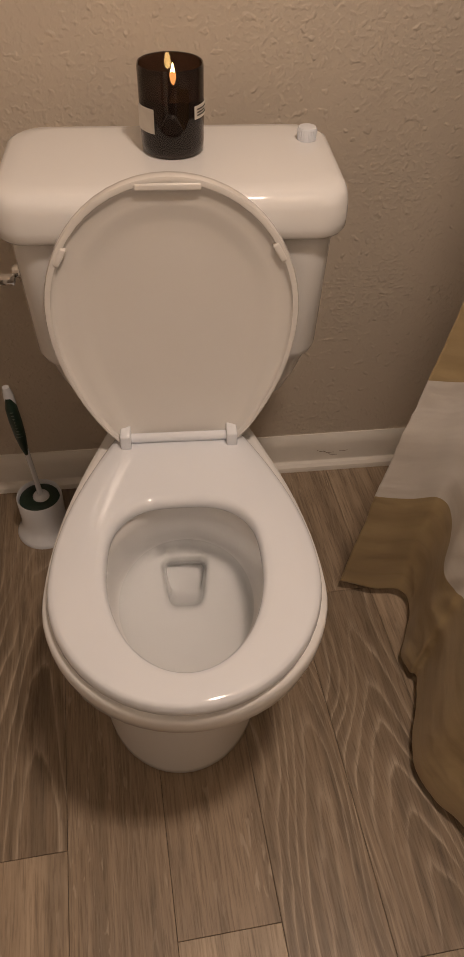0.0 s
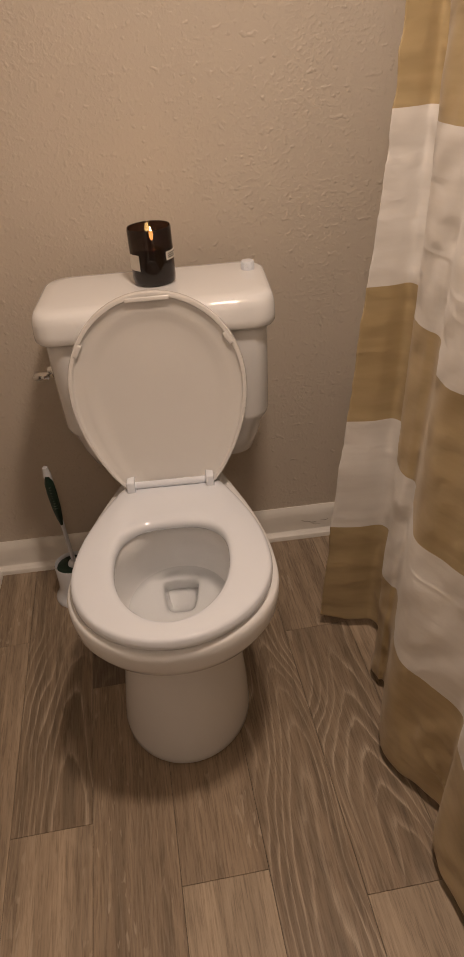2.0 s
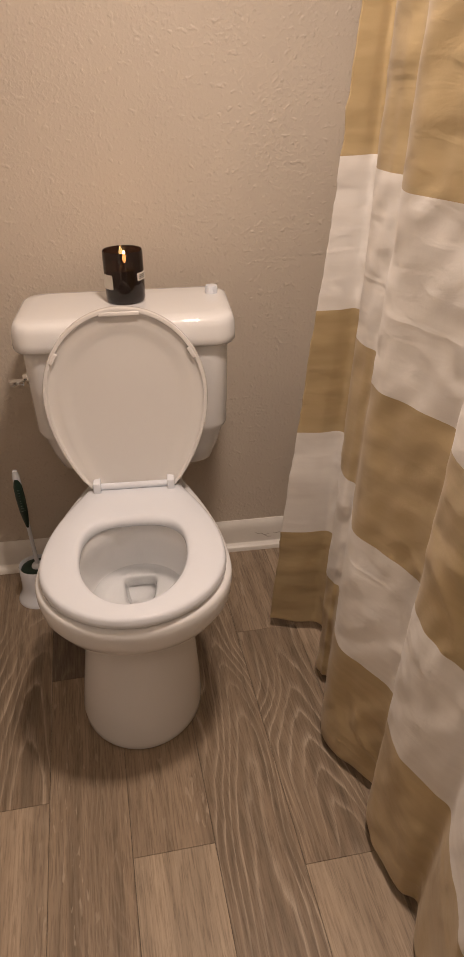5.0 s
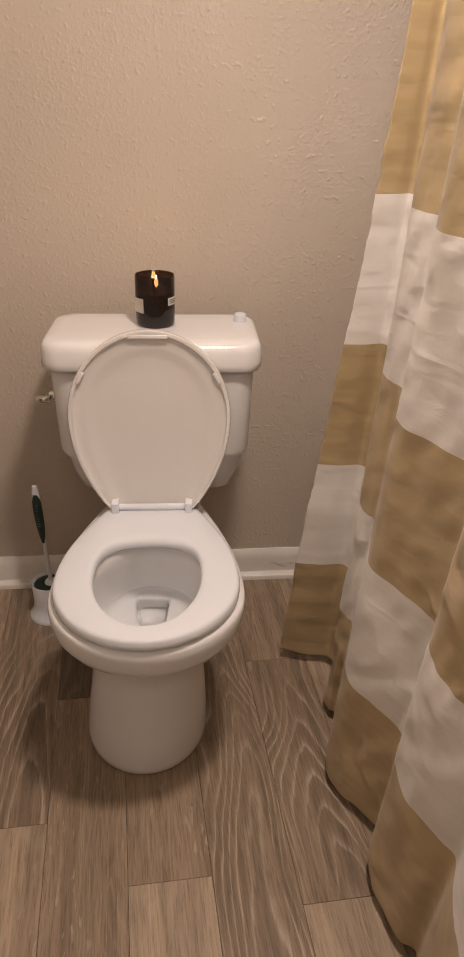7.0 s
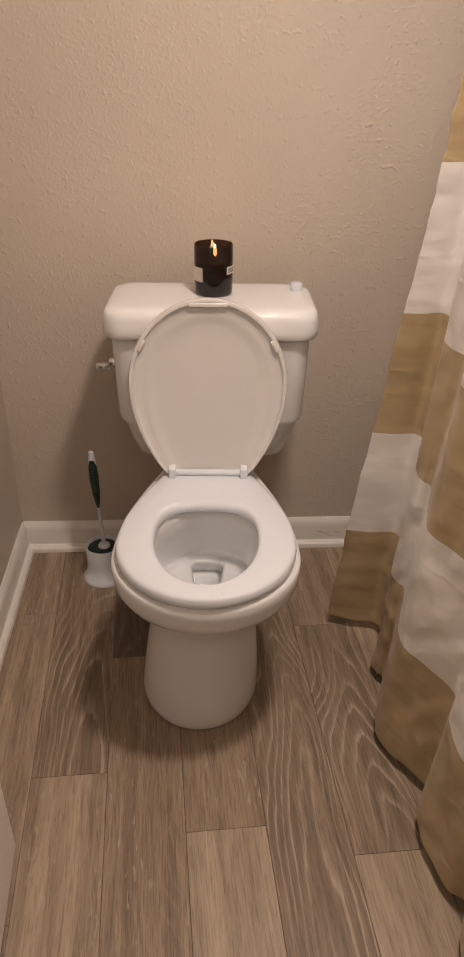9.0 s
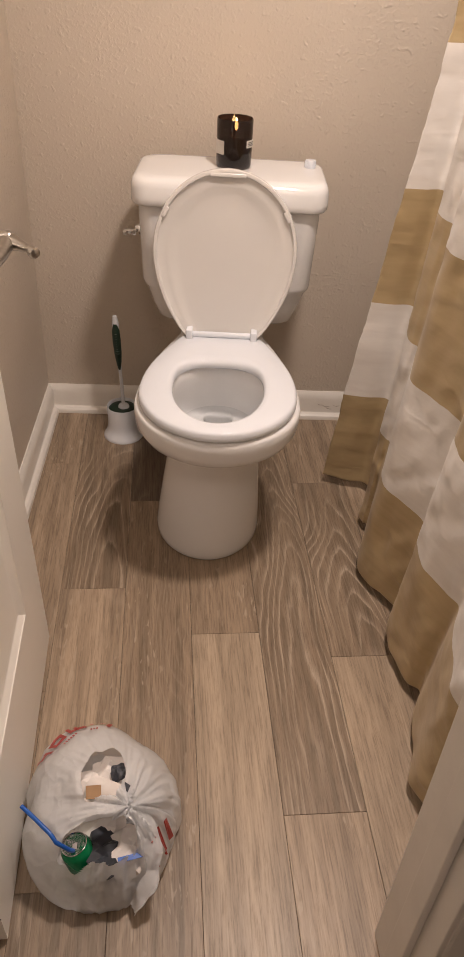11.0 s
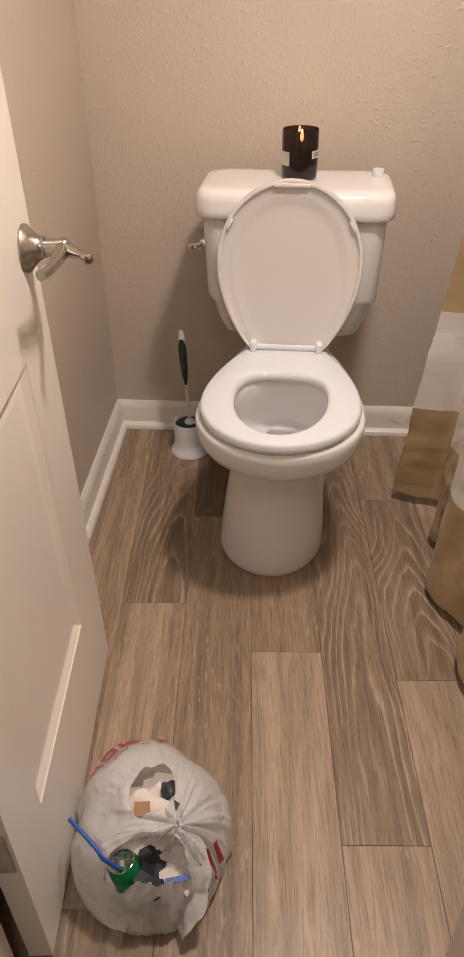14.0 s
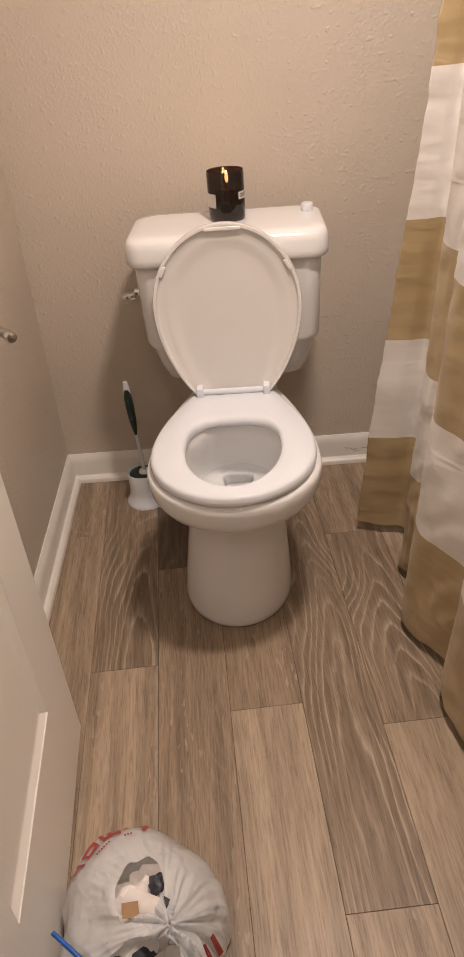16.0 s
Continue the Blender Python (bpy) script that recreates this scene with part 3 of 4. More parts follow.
# ---- toilet brush ----
GREEN = mottled("brush_green", (0.007, 0.022, 0.015), (0.012, 0.036, 0.024), 60.0, 0.4)
RIB = mottled("grip_rib", (0.07, 0.10, 0.085), (0.10, 0.14, 0.12), 60.0, 0.4)
brush = thing("toilet_brush", pose(-0.277, 0.055, 0), "white toilet brush with dark green grip in its holder", "toilet brush")
part("holder", lathe([(0.020, 0.0), (0.060, 0.0), (0.0605, 0.003), (0.057, 0.010), (0.050, 0.022), (0.0465, 0.036), (0.0455, 0.055), (0.0465, 0.100), (0.0450, 0.104), (0.043, 0.102), (0.042, 0.06), (0.020, 0.05)], 44),
     PLASTIC, brush, angle=50)
part("collar", lathe([(0.0415, 0.088), (0.0405, 0.095), (0.034, 0.098), (0.020, 0.0985)], 36), GREEN, brush, "dark green bristle collar")
lean = [(0.004 + (-0.012) * t, -0.020 * t, 0.10 + 0.30 * t) for t in (0, 0.1, 0.35, 0.5, 0.62, 0.8, 0.94, 1.0)]
part("dome", lathe([(0.017, 0.096), (0.0165, 0.102), (0.013, 0.107), (0.006, 0.110)], 24, at=(0.004, 0, 0)), PLASTIC, brush)
part("handle", tube(lean, [0.006, 0.0055, 0.0052, 0.0055, 0.0085, 0.0098, 0.0095, 0.006], 16), PLASTIC, brush)
grip = [(0.0035 - 0.012 * t, -0.020 * t - 0.0055, 0.10 + 0.30 * t) for t in (0.44, 0.52, 0.62, 0.75, 0.86, 0.93)]
g = part("grip", tube(grip, [0.003, 0.0075, 0.0105, 0.0118, 0.0108, 0.005], 16), GREEN, brush, "dark green rubber grip with ribs")
for i in range(9):
    t = 0.63 + 0.026 * i
    c = (0.0035 - 0.012 * t, -0.020 * t - 0.0085, 0.10 + 0.30 * t)
    part("rib", tube([(c[0] - 0.006, c[1] - 0.0045, c[2]), (c[0], c[1] - 0.008, c[2]), (c[0] + 0.006, c[1] - 0.0045, c[2])], 0.0013, 8), RIB, g)

# unseen bath side, added so that no light leaks under the curtain's hem
tagged(mesh_object("wall_tub_blocker", box(0.52, 0.58, FRONT, -0.30, 0.0, 0.37, 0.012), TRIM), "unseen plain white bath side added to block light behind the curtain", "bath side", kind="structure")

# ---- shower curtain ----
FOOT = [(0.298, -0.205), (0.355, -0.228), (0.411, -0.240), (0.415, -0.290), (0.372, -0.375), (0.370, -0.415), (0.374, -0.440), (0.322, -0.576), (0.345, -0.648), (0.376, -0.712),
        (0.372, -0.745), (0.344, -0.785), (0.338, -0.850), (0.350, -0.925), (0.370, -0.957), (0.345, -1.010), (0.318, -1.100), (0.300, -1.165), (0.330, -1.225), (0.390, -1.280)]
WAIST = [(0.374, -0.357), (0.408, -0.355), (0.436, -0.350), (0.440, -0.395), (0.380, -0.500), (0.376, -0.560), (0.384, -0.605), (0.333, -0.715), (0.352, -0.790), (0.378, -0.875),
         (0.374, -0.900), (0.352, -0.930), (0.346, -1.010), (0.376, -1.070), (0.384, -1.100), (0.352, -1.150), (0.320, -1.215), (0.310, -1.270), (0.345, -1.320), (0.400, -1.350)]


def smooth_line(pts, n):
    out = []
    for i in range(len(pts) - 1):
        p = [Vector((*pts[max(0, min(len(pts) - 1, k))], 0)) for k in (i - 1, i, i + 1, i + 2)]
        for j in range(n):
            t = j / n
            out.append(0.5 * (2 * p[1] + (p[2] - p[0]) * t + (2 * p[0] - 5 * p[1] + 4 * p[2] - p[3]) * t * t + (3 * p[1] - p[0] - 3 * p[2] + p[3]) * t ** 3))
    out.append(Vector((*pts[-1], 0)))
    return out


foot, waist = smooth_line(FOOT, 8), smooth_line(WAIST, 8)
CURTAIN_TOP, HEM = 1.92, 0.030
rows_z = [HEM, HEM + 0.004, HEM + 0.012] + [HEM + 0.012 + (CURTAIN_TOP - HEM - 0.012) * (i / 240) for i in range(1, 241)]
bm = bmesh.new()
grid = []
for z in rows_z:
    u = (z - HEM) / (CURTAIN_TOP - HEM)
    line = []
    for k, (a, b) in enumerate(zip(foot, waist)):
        v = (z - HEM) / 1.078
        p = a.lerp(b, v ** 1.06 if v < 1 else 1 + 0.5 * (v - 1))
        p.x += 0.03 * max(0.0, v - 1)
        crumple = 0.006 * (1 - u) * noise.noise(Vector((p.y * 9, z * 7, k * 0.11))) + 0.003 * noise.noise(Vector((p.y * 24, z * 22 + p.y * 16, 3.1)))
        pull = max(0.0, 0.16 - abs(noise.noise(Vector((p.y * 7 + z * 4, z * 9 - p.y * 8, 6.3))))) * max(0.0, noise.noise(Vector((p.y * 6, z * 4, 2.2))) + 0.25)
        ripple = max(0.0, 0.25 - abs(noise.noise(Vector((k * 0.035, z * 24, 8.8))))) * math.exp(-(k / 20.0) ** 2)
        crumple -= 0.030 * pull + 0.006 * ripple
        sag = 0.008 * noise.noise(Vector((k * 0.09, 1.7, 0.0))) * (1 - u)
        line.append(bm.verts.new((p.x + crumple, p.y + crumple * 0.5, z + sag)))
    grid.append(line)
for a, b in zip(grid, grid[1:]):
    for i in range(len(a) - 1):
        bm.faces.new((a[i], a[i + 1], b[i + 1], b[i]))
curtain = thing("shower_curtain", pose(0, 0, 0), "gold-tan and off-white broad-striped satin shower curtain hanging in folds", "curtain")
o = part("cloth", bm, CLOTH, curtain, angle=180)
sol = o.modifiers.new("thickness", "SOLIDIFY")
sol.thickness, sol.offset = 0.0012, 0.0
rod = mesh_object("curtain_rod", tube([(0.43, FRONT, 1.95), (0.43, 0.158, 1.95)], 0.0125, 20), CHROME)
tagged(rod, "plain metal curtain rod between the walls", "curtain rod")

# ---- open panelled door with lever and hinge ----
DOOR_AT = pose(-0.428, -1.372, 0, 0, -1.3, 1.0)
door = thing("door_1", DOOR_AT, "off-white panelled door standing open along the wall", "door", kind="structure")
DW, DT, DH = 0.605, 0.036, 2.02


def panel_door():
    """Leaf along +y from the hinge, its room face at x = DT, with two recessed moulded panels on each face."""
    bm = bmesh.new()
    ys, zs = [0.0, 0.106, 0.458, DW], [0.012, 0.238, 0.768, 0.985, 1.84, DH]
    for x, sign in ((0.0, 1), (DT, -1)):
        for i in range(3):
            for j in range(5):
                y0, y1, z0, z1 = ys[i], ys[i + 1], zs[j], zs[j + 1]
                if i == 1 and j in (1, 3):
                    loops = []
                    for d, dep in ((0.0, 0.0), (0.0015, 0.0022), (0.013, 0.0085), (0.0160, 0.0098), (0.021, 0.0102), (0.032, 0.0092)):
                        loops.append([bm.verts.new((x + sign * dep, yy, zz)) for yy, zz in
                                      ((y0 + d, z0 + d), (y1 - d, z0 + d), (y1 - d, z1 - d), (y0 + d, z1 - d))])
                    for a, b in zip(loops, loops[1:]):
                        for k in range(4):
                            bm.faces.new((a[k], a[(k + 1) % 4], b[(k + 1) % 4], b[k]))
                    bm.faces.new(loops[-1])
                else:
                    bm.faces.new([bm.verts.new((x, yy, zz)) for yy, zz in ((y0, z0), (y1, z0), (y1, z1), (y0, z1))])
    for y in (0.0, DW):
        bm.faces.new([bm.verts.new(p) for p in ((0, y, 0.012), (DT, y, 0.012), (DT, y, DH), (0, y, DH))])
    for z in (0.012, DH):
        bm.faces.new([bm.verts.new(p) for p in ((0, 0, z), (DT, 0, z), (DT, DW, z), (0, DW, z))])
    bmesh.ops.remove_doubles(bm, verts=bm.verts, dist=1e-5)
    return bm


part("leaf", panel_door(), DOOR, door, smooth=False)
hy, hz = DW - 0.050, 0.900


def on_door(bm):
    return turned(bm, pose(DT, hy, hz, 0, 90, 0))


lever = part("door_handle", on_door(lathe([(0.010, 0.0), (0.0335, 0.0), (0.0345, 0.003), (0.033, 0.006), (0.026, 0.012), (0.0185, 0.020), (0.0155, 0.026), (0.0155, 0.030)], 40)), NICKEL, door,
             "brushed nickel lever handle with round rose", angle=35)
part("neck", on_door(lathe([(0.0125, 0.026), (0.0125, 0.052), (0.0135, 0.054), (0.0135, 0.060), (0.0105, 0.064)], 32)), NICKEL, lever)
part("lever_arm", tube([(DT + 0.053, hy, hz), (DT + 0.056, hy - 0.02, hz - 0.002), (DT + 0.054, hy - 0.05, hz - 0.004), (DT + 0.050, hy - 0.085, hz - 0.004), (DT + 0.046, hy - 0.108, hz - 0.003)],
     [0.010, 0.0105, 0.009, 0.008, 0.0075], 18), NICKEL, lever)
TIP = [(0.056, 0.0, 0.0125), (0.064, -0.006, 0.0118), (0.076, -0.019, 0.0085), (0.087, -0.032, 0.0062), (0.091, -0.038, 0.0060), (0.0935, -0.041, 0.0080), (0.097, -0.046, 0.0086), (0.1005, -0.051, 0.0070), (0.102, -0.053, 0.003)]
part("lever_tip", tube([(DT + x, hy + y, hz - 0.002) for x, y, r in TIP], [r for x, y, r in TIP], 22), NICKEL, lever)
hinge_z = 0.30
hg = part("hinge", box(-0.004, 0.030, -0.003, -0.0005, hinge_z - 0.042, hinge_z + 0.042, 0.001), BRASS, door, "painted-over steel butt hinge", smooth=False)
for k in range(5):
    z0 = hinge_z - 0.043 + k * 0.0174
    part("knuckle", lathe([(0.002, 0.0), (0.0062, 0.0004), (0.0062, 0.0160), (0.002, 0.0165)], 18, at=(-0.007, -0.005, z0)), BRASS, hg)

# ---- bag of rubbish ----
BAG = material("bag_film", (0.93, 0.94, 0.955), 0.3)
b_ = bsdf(BAG)
b_.inputs["Transmission Weight"].default_value = 0.0
at_ = add(BAG, "TexCoord")
nz = add(BAG, "TexNoise", Scale=14.0, Detail=3.0, Roughness=0.5)
wire(BAG, at_, "Object", nz, "Vector")
wv = BAG.node_tree.nodes.new("ShaderNodeMixRGB")
wv.inputs[0].default_value = 0.10
wire(BAG, at_, "Object", wv, 1)
wire(BAG, nz, "Color", wv, 2)
nz2 = add(BAG, "TexVoronoi", Scale=30.0)
wire(BAG, wv, "Color", nz2, "Vector")
sm = math_node(BAG, "MULTIPLY", (nz2, "Distance"), None, vb=0.8)
sa = math_node(BAG, "ADD", (nz, "Fac"), (sm, 0))
b_.inputs["Coat Weight"].default_value, b_.inputs["Coat Roughness"].default_value = 1.0, 0.06
bp_ = add(BAG, "Bump", Strength=0.7, Distance=0.010)
wire(BAG, sa, 0, bp_, "Height")
wire(BAG, bp_, "Normal", b_, "Normal")
tl = add(BAG, "BsdfTranslucent")
tl.inputs["Color"].default_value = (0.95, 0.96, 0.97, 1)
tp = add(BAG, "BsdfTransparent")
m1 = add(BAG, "MixShader", Fac=0.42)
wire(BAG, b_, 0, m1, 1)
wire(BAG, tl, 0, m1, 2)
m2 = add(BAG, "MixShader", Fac=0.15)
wire(BAG, m1, 0, m2, 1)
wire(BAG, tp, 0, m2, 2)
wire(BAG, m2, 0, BAG.node_tree.nodes["Material Output"], "Surface")
RED = mottled("red_print", (0.36, 0.03, 0.03), (0.46, 0.05, 0.045), 30.0, 0.35)
CANGREEN = mottled("can_green", (0.0, 0.22, 0.075), (0.01, 0.32, 0.12), 20.0, 0.16, 0.0, 60.0, 0.45)
STRAW = mottled("blue_straw", (0.01, 0.09, 0.42), (0.02, 0.13, 0.52), 30.0, 0.3)
TISSUE = mottled("tissue", (0.72, 0.66, 0.62), (0.82, 0.77, 0.73), 25.0, 0.9, 0.5, 60.0)
CARD = mottled("brown_card", (0.34, 0.20, 0.10), (0.42, 0.26, 0.14), 30.0, 0.8)
DARK = mottled("dark_scrap_and_hole", (0.02, 0.022, 0.028), (0.05, 0.055, 0.07), 30.0, 0.4)
BX, BY = -0.256, -1.216
bag = thing("rubbish_bag", pose(BX, BY, 0), "crumpled white plastic shopping bag stuffed with rubbish on the floor", "plastic bag")


BAG_H, KNOT = 0.176, Vector((0.050, -0.040, 0.160))
REACH = [0.132, 0.127, 0.135, 0.148, 0.158, 0.146, 0.133, 0.143, 0.150, 0.152, 0.147, 0.132]    # reach of the sack every 30 degrees


def bag_point(a, v):
    """The film at the angle a and the height share v (1 at the crown): a slumped sack, its folds drawn together at a knot."""
    e = v * math.pi / 2
    c, sn = math.cos(a), math.sin(a)
    k = (a % (2 * math.pi)) / (math.pi / 6)
    t = k % 1.0
    q = [REACH[(int(k) + i) % 12] for i in (-1, 0, 1, 2)]
    reach = 0.5 * (2 * q[1] + (q[2] - q[0]) * t + (2 * q[0] - 5 * q[1] + 4 * q[2] - q[3]) * t * t + (3 * q[1] - q[0] - 3 * q[2] + q[3]) * t ** 3)
    spread = reach * math.cos(e) ** 0.68 * (1 - 0.07 * (1 - min(1.0, v * 5)) ** 2)
    p = Vector((c * spread, sn * spread, BAG_H * math.sin(e) ** 0.95))
    n = Vector((p.x / reach ** 2, p.y / reach ** 2, p.z / BAG_H ** 2 + 1e-4)).normalized()
    p = p + Vector((0.0, 0.019, 0.0))
    big = noise.noise(p * 12 + Vector((1.3, 0.2, 5.0)))
    crease = (0.32 - abs(noise.noise(p * 15 + Vector((7.7, 3.0, 0.0))))) * max(0.0, noise.noise(p * 6 + Vector((0.0, 9.0, 2.0))) + 0.35)
    d = (p - KNOT).length
    th = math.atan2(p.y - KNOT.y, p.x - KNOT.x)
    ray = 0.4 - abs(noise.noise(Vector((math.cos(th) * 4.6, math.sin(th) * 4.6, d * 3)))) * 1.7
    fine = 0.3 - abs(noise.noise(Vector((math.cos(th) * 9, math.sin(th) * 9, d * 16))))
    front = 0.4 + 0.6 * max(0.0, min(1.0, 0.5 - p.y * 6 + p.x * 4))
    p = p + n * (0.008 * big + 0.020 * crease + 0.020 * ray * front * math.exp(-(d / 0.13) ** 2) + 0.0040 * fine * front)
    p = p + Vector((0, 0, 0.008 * math.exp(-(d / 0.03) ** 2)))
    p.z = max(0.001, p.z)
    return p


SLITS = ((0.006, 0.014, 0.034, 0.046, -0.45), (0.006, -0.080, 0.064, 0.025, 0.18))


def in_slit(p):
    """How far p lies out of the nearest opening of the bag, as a share of its size, and that opening's middle."""
    best, mid = 9.0, None
    for cx, cy, rx, ry, turn in SLITS:
        dx, dy = p.x - cx, p.y - cy
        x, y = dx * math.cos(turn) + dy * math.sin(turn), -dx * math.sin(turn) + dy * math.cos(turn)
        th = math.atan2(y / ry, x / rx)
        q = math.hypot(x / rx, y / ry) * (1 + 0.22 * noise.noise(Vector((math.cos(th) * 1.6, math.sin(th) * 1.6, cy * 50))))
        if q < best:
            best, mid = q, Vector((cx, cy, p.z))
    return best, mid


NA, NV = 260, 100
film = bmesh.new()
grid = []
for j in range(NV + 1):
    row = []
    for i in range(NA):
        p = bag_point(2 * math.pi * i / NA, min(0.995, j / NV))
        q, mid = in_slit(p) if p.z > 0.05 else (9.0, None)
        if 0.2 < q < 1.0:
            p = mid + (p - mid) / q
        if q < 1.6:
            p = p + Vector((0, 0, 0.007 * (1.6 - max(q, 1.0))))
        row.append((film.verts.new(p), q))
    grid.append(row)
for a, b in zip(grid, grid[1:]):
    for i in range(NA):
        quad = (a[i], a[(i + 1) % NA], b[(i + 1) % NA], b[i])
        if max(q for _, q in quad) > 1.0:
            film.faces.new([v for v, _ in quad])
film.faces.new([v for v, _ in grid[0]][::-1])
bmesh.ops.delete(film, geom=[v for v in film.verts if not v.link_faces], context="VERTS")
part("film", film, BAG, bag, angle=180)


def crumple(r, at, seed, squash=0.7):
    bm = bmesh.new()
    bmesh.ops.create_icosphere(bm, subdivisions=3, radius=1.0)
    for v in bm.verts:
        d = v.co.normalized()
        k = 1 + 0.45 * noise.noise(d * 1.7 + Vector((seed, 0, 0))) - 0.35 * abs(noise.noise(d * 3.6 + Vector((0, seed, 0)))) + 0.12 * noise.noise(d * 8 + Vector((0, 0, seed)))
        v.co = Vector((d.x * r * k + at[0], d.y * r * k + at[1], d.z * r * k * squash + at[2]))
    return bm


for r, p, seed, mat, label in ((0.044, (0.018, 0.030, 0.112), 1.3, TISSUE, "crumpled pinkish tissue"), (0.036, (-0.020, 0.020, 0.112), 4.1, TISSUE, "crumpled tissue"),
                               (0.036, (0.052, -0.062, 0.085), 7.7, TISSUE, "crumpled tissue"), (0.046, (0.014, -0.072, 0.074), 2.2, DARK, "dark crumpled wrapper"),
                               (0.060, (0.000, 0.000, 0.060), 9.4, TISSUE, "crumpled tissue"), (0.016, (0.030, 0.034, 0.146), 6.1, DARK, "grey lint")):
    part("rubbish", crumple(r, p, seed), mat, bag, label, angle=25)
bm = lathe([(0.0185, -0.034), (0.0205, -0.034), (0.0205, 0.034), (0.0185, 0.034), (0.0180, -0.032)], 28)
part("paper_tube", turned(bm, pose(0.014, 0.000, 0.140, 70, 0, 55)), TISSUE, bag, "white paper tube", angle=40)
part("card_scrap", turned(box(-0.012, 0.012, -0.010, 0.010, 0, 0.0012), pose(-0.008, -0.008, 0.161, 25, 10, 8)), CARD, bag, "brown card scrap", smooth=False)
part("black_scrap", turned(box(-0.006, 0.006, -0.014, 0.014, 0, 0.003), pose(0.040, -0.012, 0.163, 20, 10, -30)), DARK, bag, "black plastic scrap", smooth=False)
part("blue_scrap", turned(box(-0.020, 0.020, -0.004, 0.004, 0, 0.0015), pose(0.052, -0.090, 0.112, 10, 0, 12)), STRAW, bag, "blue plastic strip", smooth=False)
can_at = pose(-0.024, -0.070, 0.056, -8, -12, 10) @ Matrix.Diagonal((0.76, 0.76, 0.84, 1))
can = part("can", turned(lathe([(0.012, 0.0), (0.024, 0.002), (0.0328, 0.012), (0.033, 0.052), (0.0315, 0.058), (0.0268, 0.066)], 40), can_at), CANGREEN, bag, "green drinks can", angle=40)
part("can_end", turned(lathe([(0.0268, 0.066), (0.0272, 0.0685), (0.0262, 0.0690), (0.0250, 0.066), (0.022, 0.0645), (0.004, 0.0645)], 36), can_at), CHROME, can, "silver can end")
# dark disc on the end, its colour standing in for the shaded hole
part("can_hole_disc", turned(lathe([(0.009, 0.0648), (0.0088, 0.0652), (0.002, 0.0652)], 20, at=(-0.010, 0.008, 0)), can_at), DARK, can)
part("can_tab", turned(box(-0.004, 0.006, -0.012, 0.003, 0.0655, 0.0668, 0.0005), can_at), CHROME, can, smooth=False)
part("straw", tube([(-0.034, -0.070, 0.100), (-0.042, -0.080, 0.125), (-0.060, -0.080, 0.150), (-0.064, -0.075, 0.155), (-0.070, -0.069, 0.158), (-0.092, -0.050, 0.163), (-0.116, -0.030, 0.168)], 0.0034, 14), STRAW, bag, "bright blue bent drinking straw")


def ribbon(points, width, seed, n=9):
    """A crumpled strip of film along points, thin, with lengthwise creases."""
    pts = smooth3(points, 8)
    rings = []
    for i, p in enumerate(pts):
        d = (pts[min(i + 1, len(pts) - 1)] - pts[max(i - 1, 0)]).normalized()
        s = d.cross(Vector((0.1, 0.2, 1))).normalized()
        q = s.cross(d)
        half = width * (0.55 + 0.45 * math.sin(math.pi * (0.15 + 0.7 * i / len(pts)))) * (1 + 0.3 * noise.noise(Vector((i * 0.2, seed, 0))))
        up, lo = [], []
        for k in range(n):
            t = -1 + 2 * k / (n - 1)
            h = 0.007 * noise.noise(Vector((t * 2.6, i * 0.05, seed))) - 0.006 * t * t
            up.append(tuple(p + s * half * t + q * (h + 0.0006)))
            lo.append(tuple(p + s * half * t + q * (h - 0.0006)))
        rings.append(up + lo[::-1])
    return loft(rings)


def smooth3(pts, n):
    v, out = [Vector(p) for p in pts], []
    for i in range(len(v) - 1):
        p = [v[max(0, min(len(v) - 1, k))] for k in (i - 1, i, i + 1, i + 2)]
        for j in range(n):
            t = j / n
            out.append(0.5 * (2 * p[1] + (p[2] - p[0]) * t + (2 * p[0] - 5 * p[1] + 4 * p[2] - p[3]) * t * t + (3 * p[1] - p[0] - 3 * p[2] + p[3]) * t ** 3))
    return out + [v[-1]]


part("bag_handle", ribbon([(0.030, -0.034, 0.166), (0.062, -0.044, 0.158), (0.082, -0.070, 0.124), (0.080, -0.098, 0.082), (0.064, -0.118, 0.052), (0.052, -0.126, 0.026)], 0.018, 6.0), BAG, bag, "gathered film handle", angle=60)
part("bag_handle", ribbon([(-0.040, -0.046, 0.160), (-0.005, -0.042, 0.168), (0.035, -0.036, 0.171), (0.062, -0.020, 0.160), (0.085, 0.010, 0.135)], 0.011, 9.0), BAG, bag, "gathered film handle", angle=60)


def print_patch(a0, a1, v0, v1, n=10):
    """A piece of red print lying on the film."""
    lo, hi = [], []
    for i in range(n + 1):
        a = radians(a0 + (a1 - a0) * i / n)
        for row, v in ((lo, v0), (hi, v1)):
            p = bag_point(a, v)
            row.append(p + Vector((p.x, p.y, 0)).normalized() * 0.0022 + Vector((0, 0, 0.0022)))
    loop = lo + hi[::-1]
    return loft([[tuple(p) for p in loop], [tuple(p + Vector((0, 0, 0.0004))) for p in loop]])


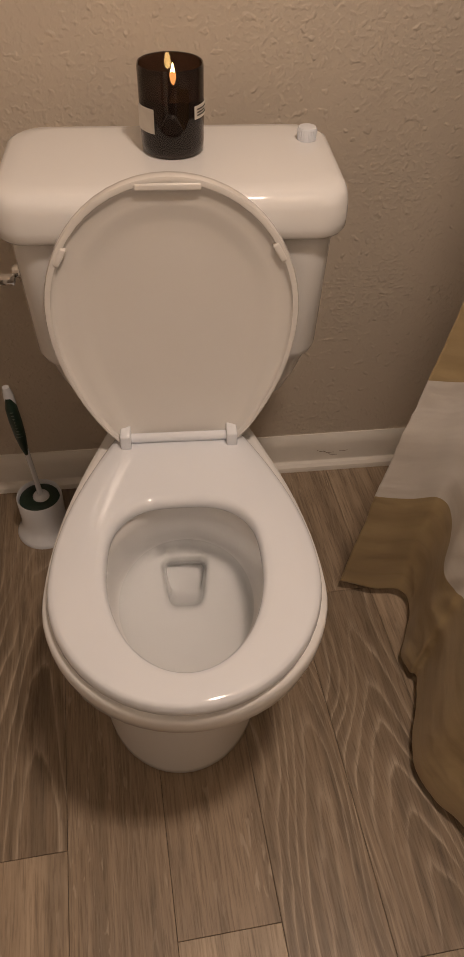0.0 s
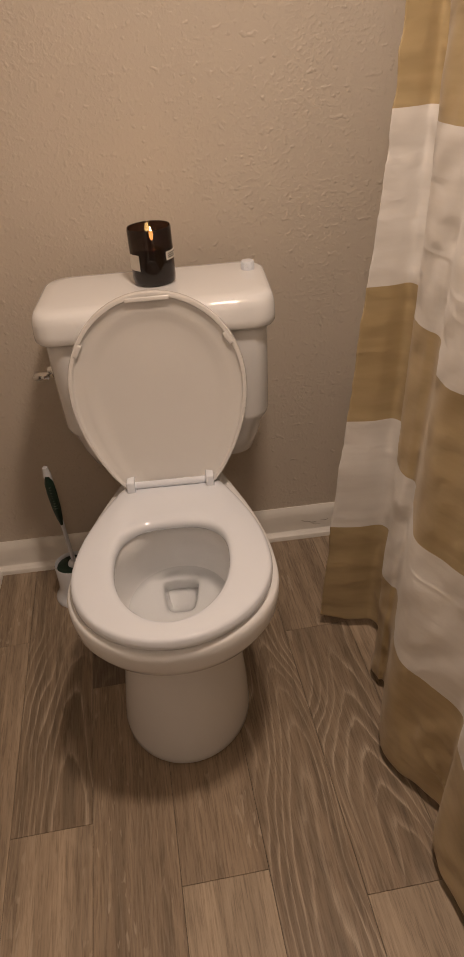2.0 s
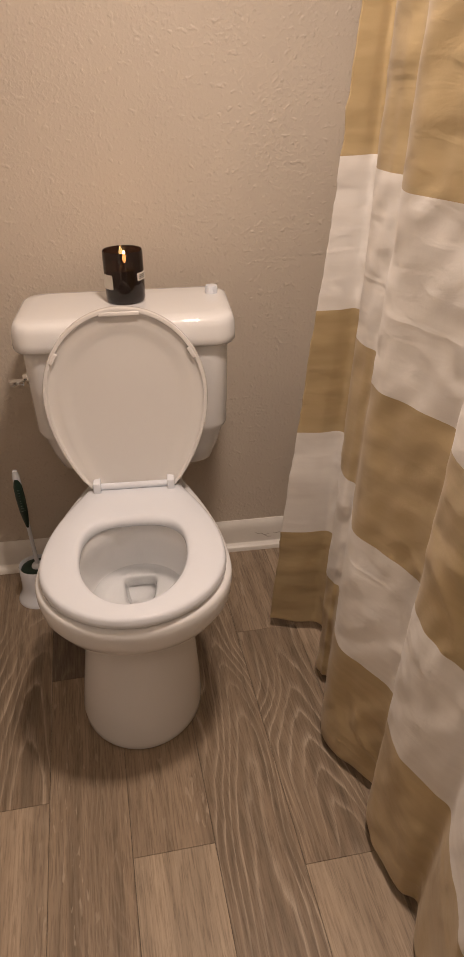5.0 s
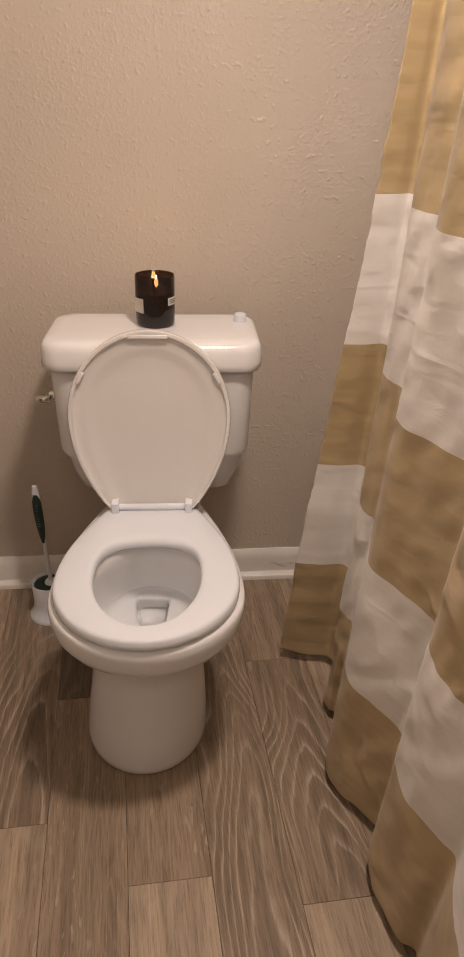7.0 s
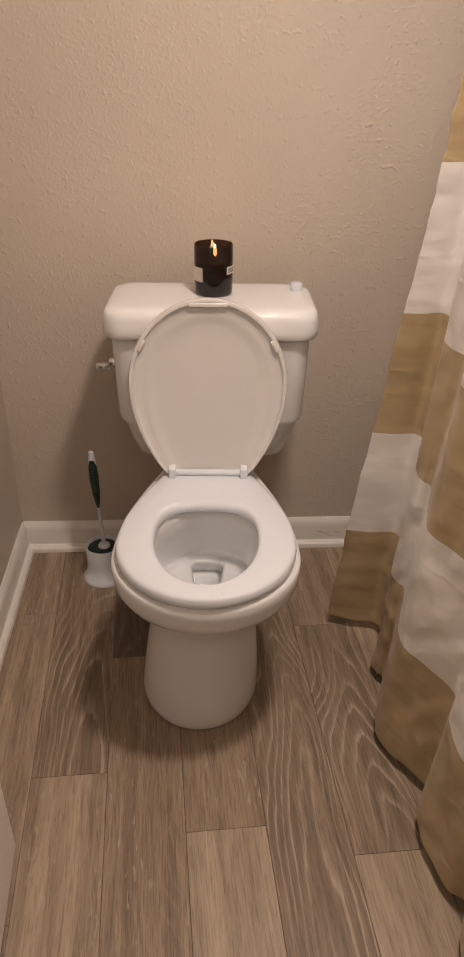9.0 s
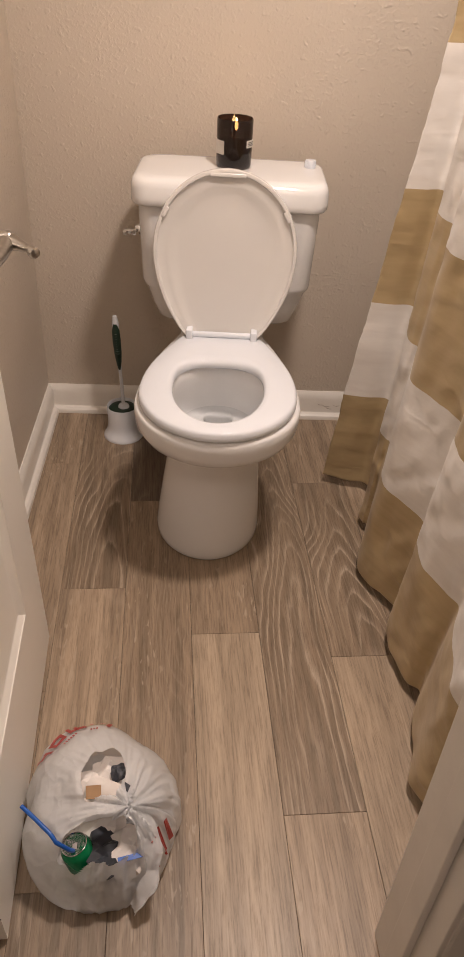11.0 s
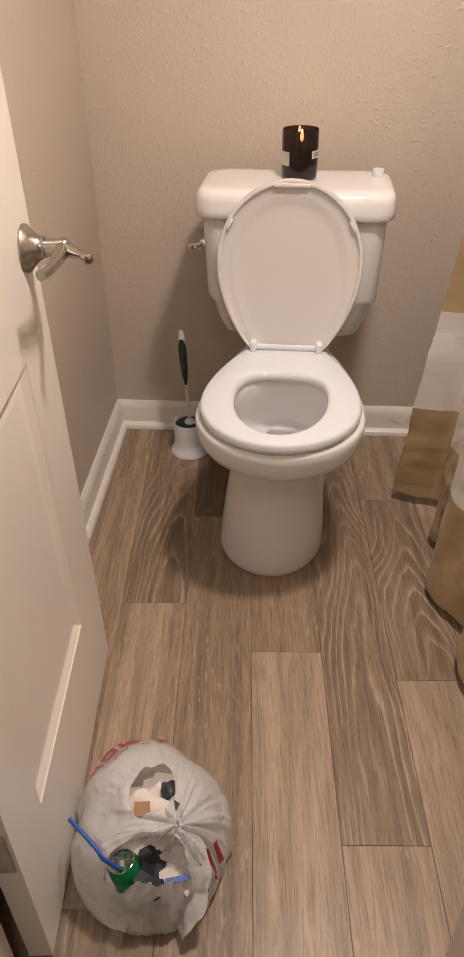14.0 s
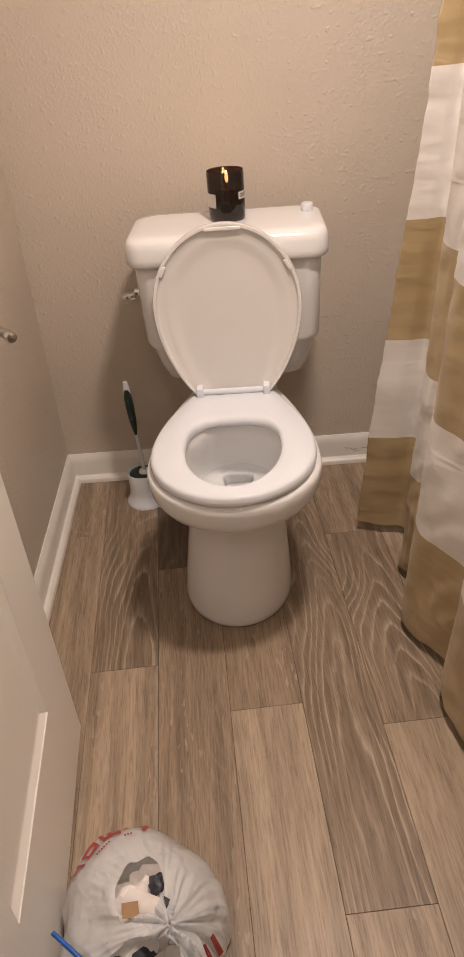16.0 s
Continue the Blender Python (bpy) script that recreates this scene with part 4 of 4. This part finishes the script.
STROKES = [(84, 88, 0.46, 0.64), (88, 96, 0.46, 0.51), (100, 103, 0.52, 0.57), (106, 109, 0.46, 0.62), (109, 121, 0.57, 0.62), (113, 116, 0.46, 0.59), (119, 122, 0.46, 0.62),
           (126, 129, 0.46, 0.62), (129, 137, 0.57, 0.62), (129, 137, 0.46, 0.51), (137, 140, 0.46, 0.62), (145, 148, 0.48, 0.63), (148, 156, 0.52, 0.57), (153, 156, 0.44, 0.55)]
SMALL = [(a, a + 1.6, 0.675, 0.70) for a in (96, 99, 102, 118, 121, 124, 127, 130, 133)]
SIDE_STROKES = [(-50, -46, 0.20, 0.44), (-46, -38, 0.38, 0.44), (-38, -34, 0.20, 0.44), (-30, -26, 0.24, 0.44)]
for a0, a1, v0, v1 in STROKES + SMALL + SIDE_STROKES:
    part("print_shape", print_patch(a0, a1, v0, v1), RED, bag, smooth=False)

# ---- floor: bed, planks ----
tagged(mesh_object("floor", box(-1.3, 1.4, -3.4, 0.3, -0.05, -0.0022), GROUT, smooth=False), "grey-brown wood-look plank floor", "floor", kind="structure")
floor = bpy.data.objects["floor"]
ENDS = {-3: [-0.95], -2: [-0.30], -1: [-0.10, -0.904], 0: [-0.612, -1.30], 1: [-0.281, -1.49], 2: [-0.761, -1.433], 3: [0.06, -1.19], 4: [-0.205, -0.836, -1.75],
        5: [-0.55, -1.25], 6: [-0.9], 7: [-0.4]}
X0, PW, GAP = -0.396, 0.152, 0.00035
WOODS = {"oak": WOOD, "figured": WOOD_FIGURED, "pale": WOOD_PLAIN, "dark": WOOD_DARK}
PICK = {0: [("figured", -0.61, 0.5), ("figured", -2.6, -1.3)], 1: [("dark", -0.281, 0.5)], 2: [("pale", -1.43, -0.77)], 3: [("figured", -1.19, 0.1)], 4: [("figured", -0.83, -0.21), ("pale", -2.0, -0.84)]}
rnd = random.Random(5)
for col in range(-6, 12):
    x = X0 + PW * col
    cuts = sorted(ENDS.get(col, [-0.3 - 0.6 * rnd.random()]))
    while cuts[0] > -3.3:
        cuts.insert(0, cuts[0] - 1.22)
    while cuts[-1] < 0.2:
        cuts.append(cuts[-1] + 1.22)
    for y0, y1 in zip(cuts, cuts[1:]):
        y1 = min(y1, 0.24)
        y0 = max(y0, -3.3)
        if y1 - y0 < 0.02 or x < -1.25 or x > 1.3:
            continue
        bm = box(GAP, PW - GAP, GAP, y1 - y0 - GAP, -0.012, 0.0)
        top = [e for e in bm.edges if all(v.co.z > -0.001 for v in e.verts)]
        bmesh.ops.bevel(bm, geom=top, offset=0.0005, segments=1, affect="EDGES")
        mid = (y0 + y1) / 2
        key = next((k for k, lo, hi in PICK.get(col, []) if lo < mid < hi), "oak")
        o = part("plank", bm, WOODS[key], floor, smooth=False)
        o.location = (x, y0, 0.0)
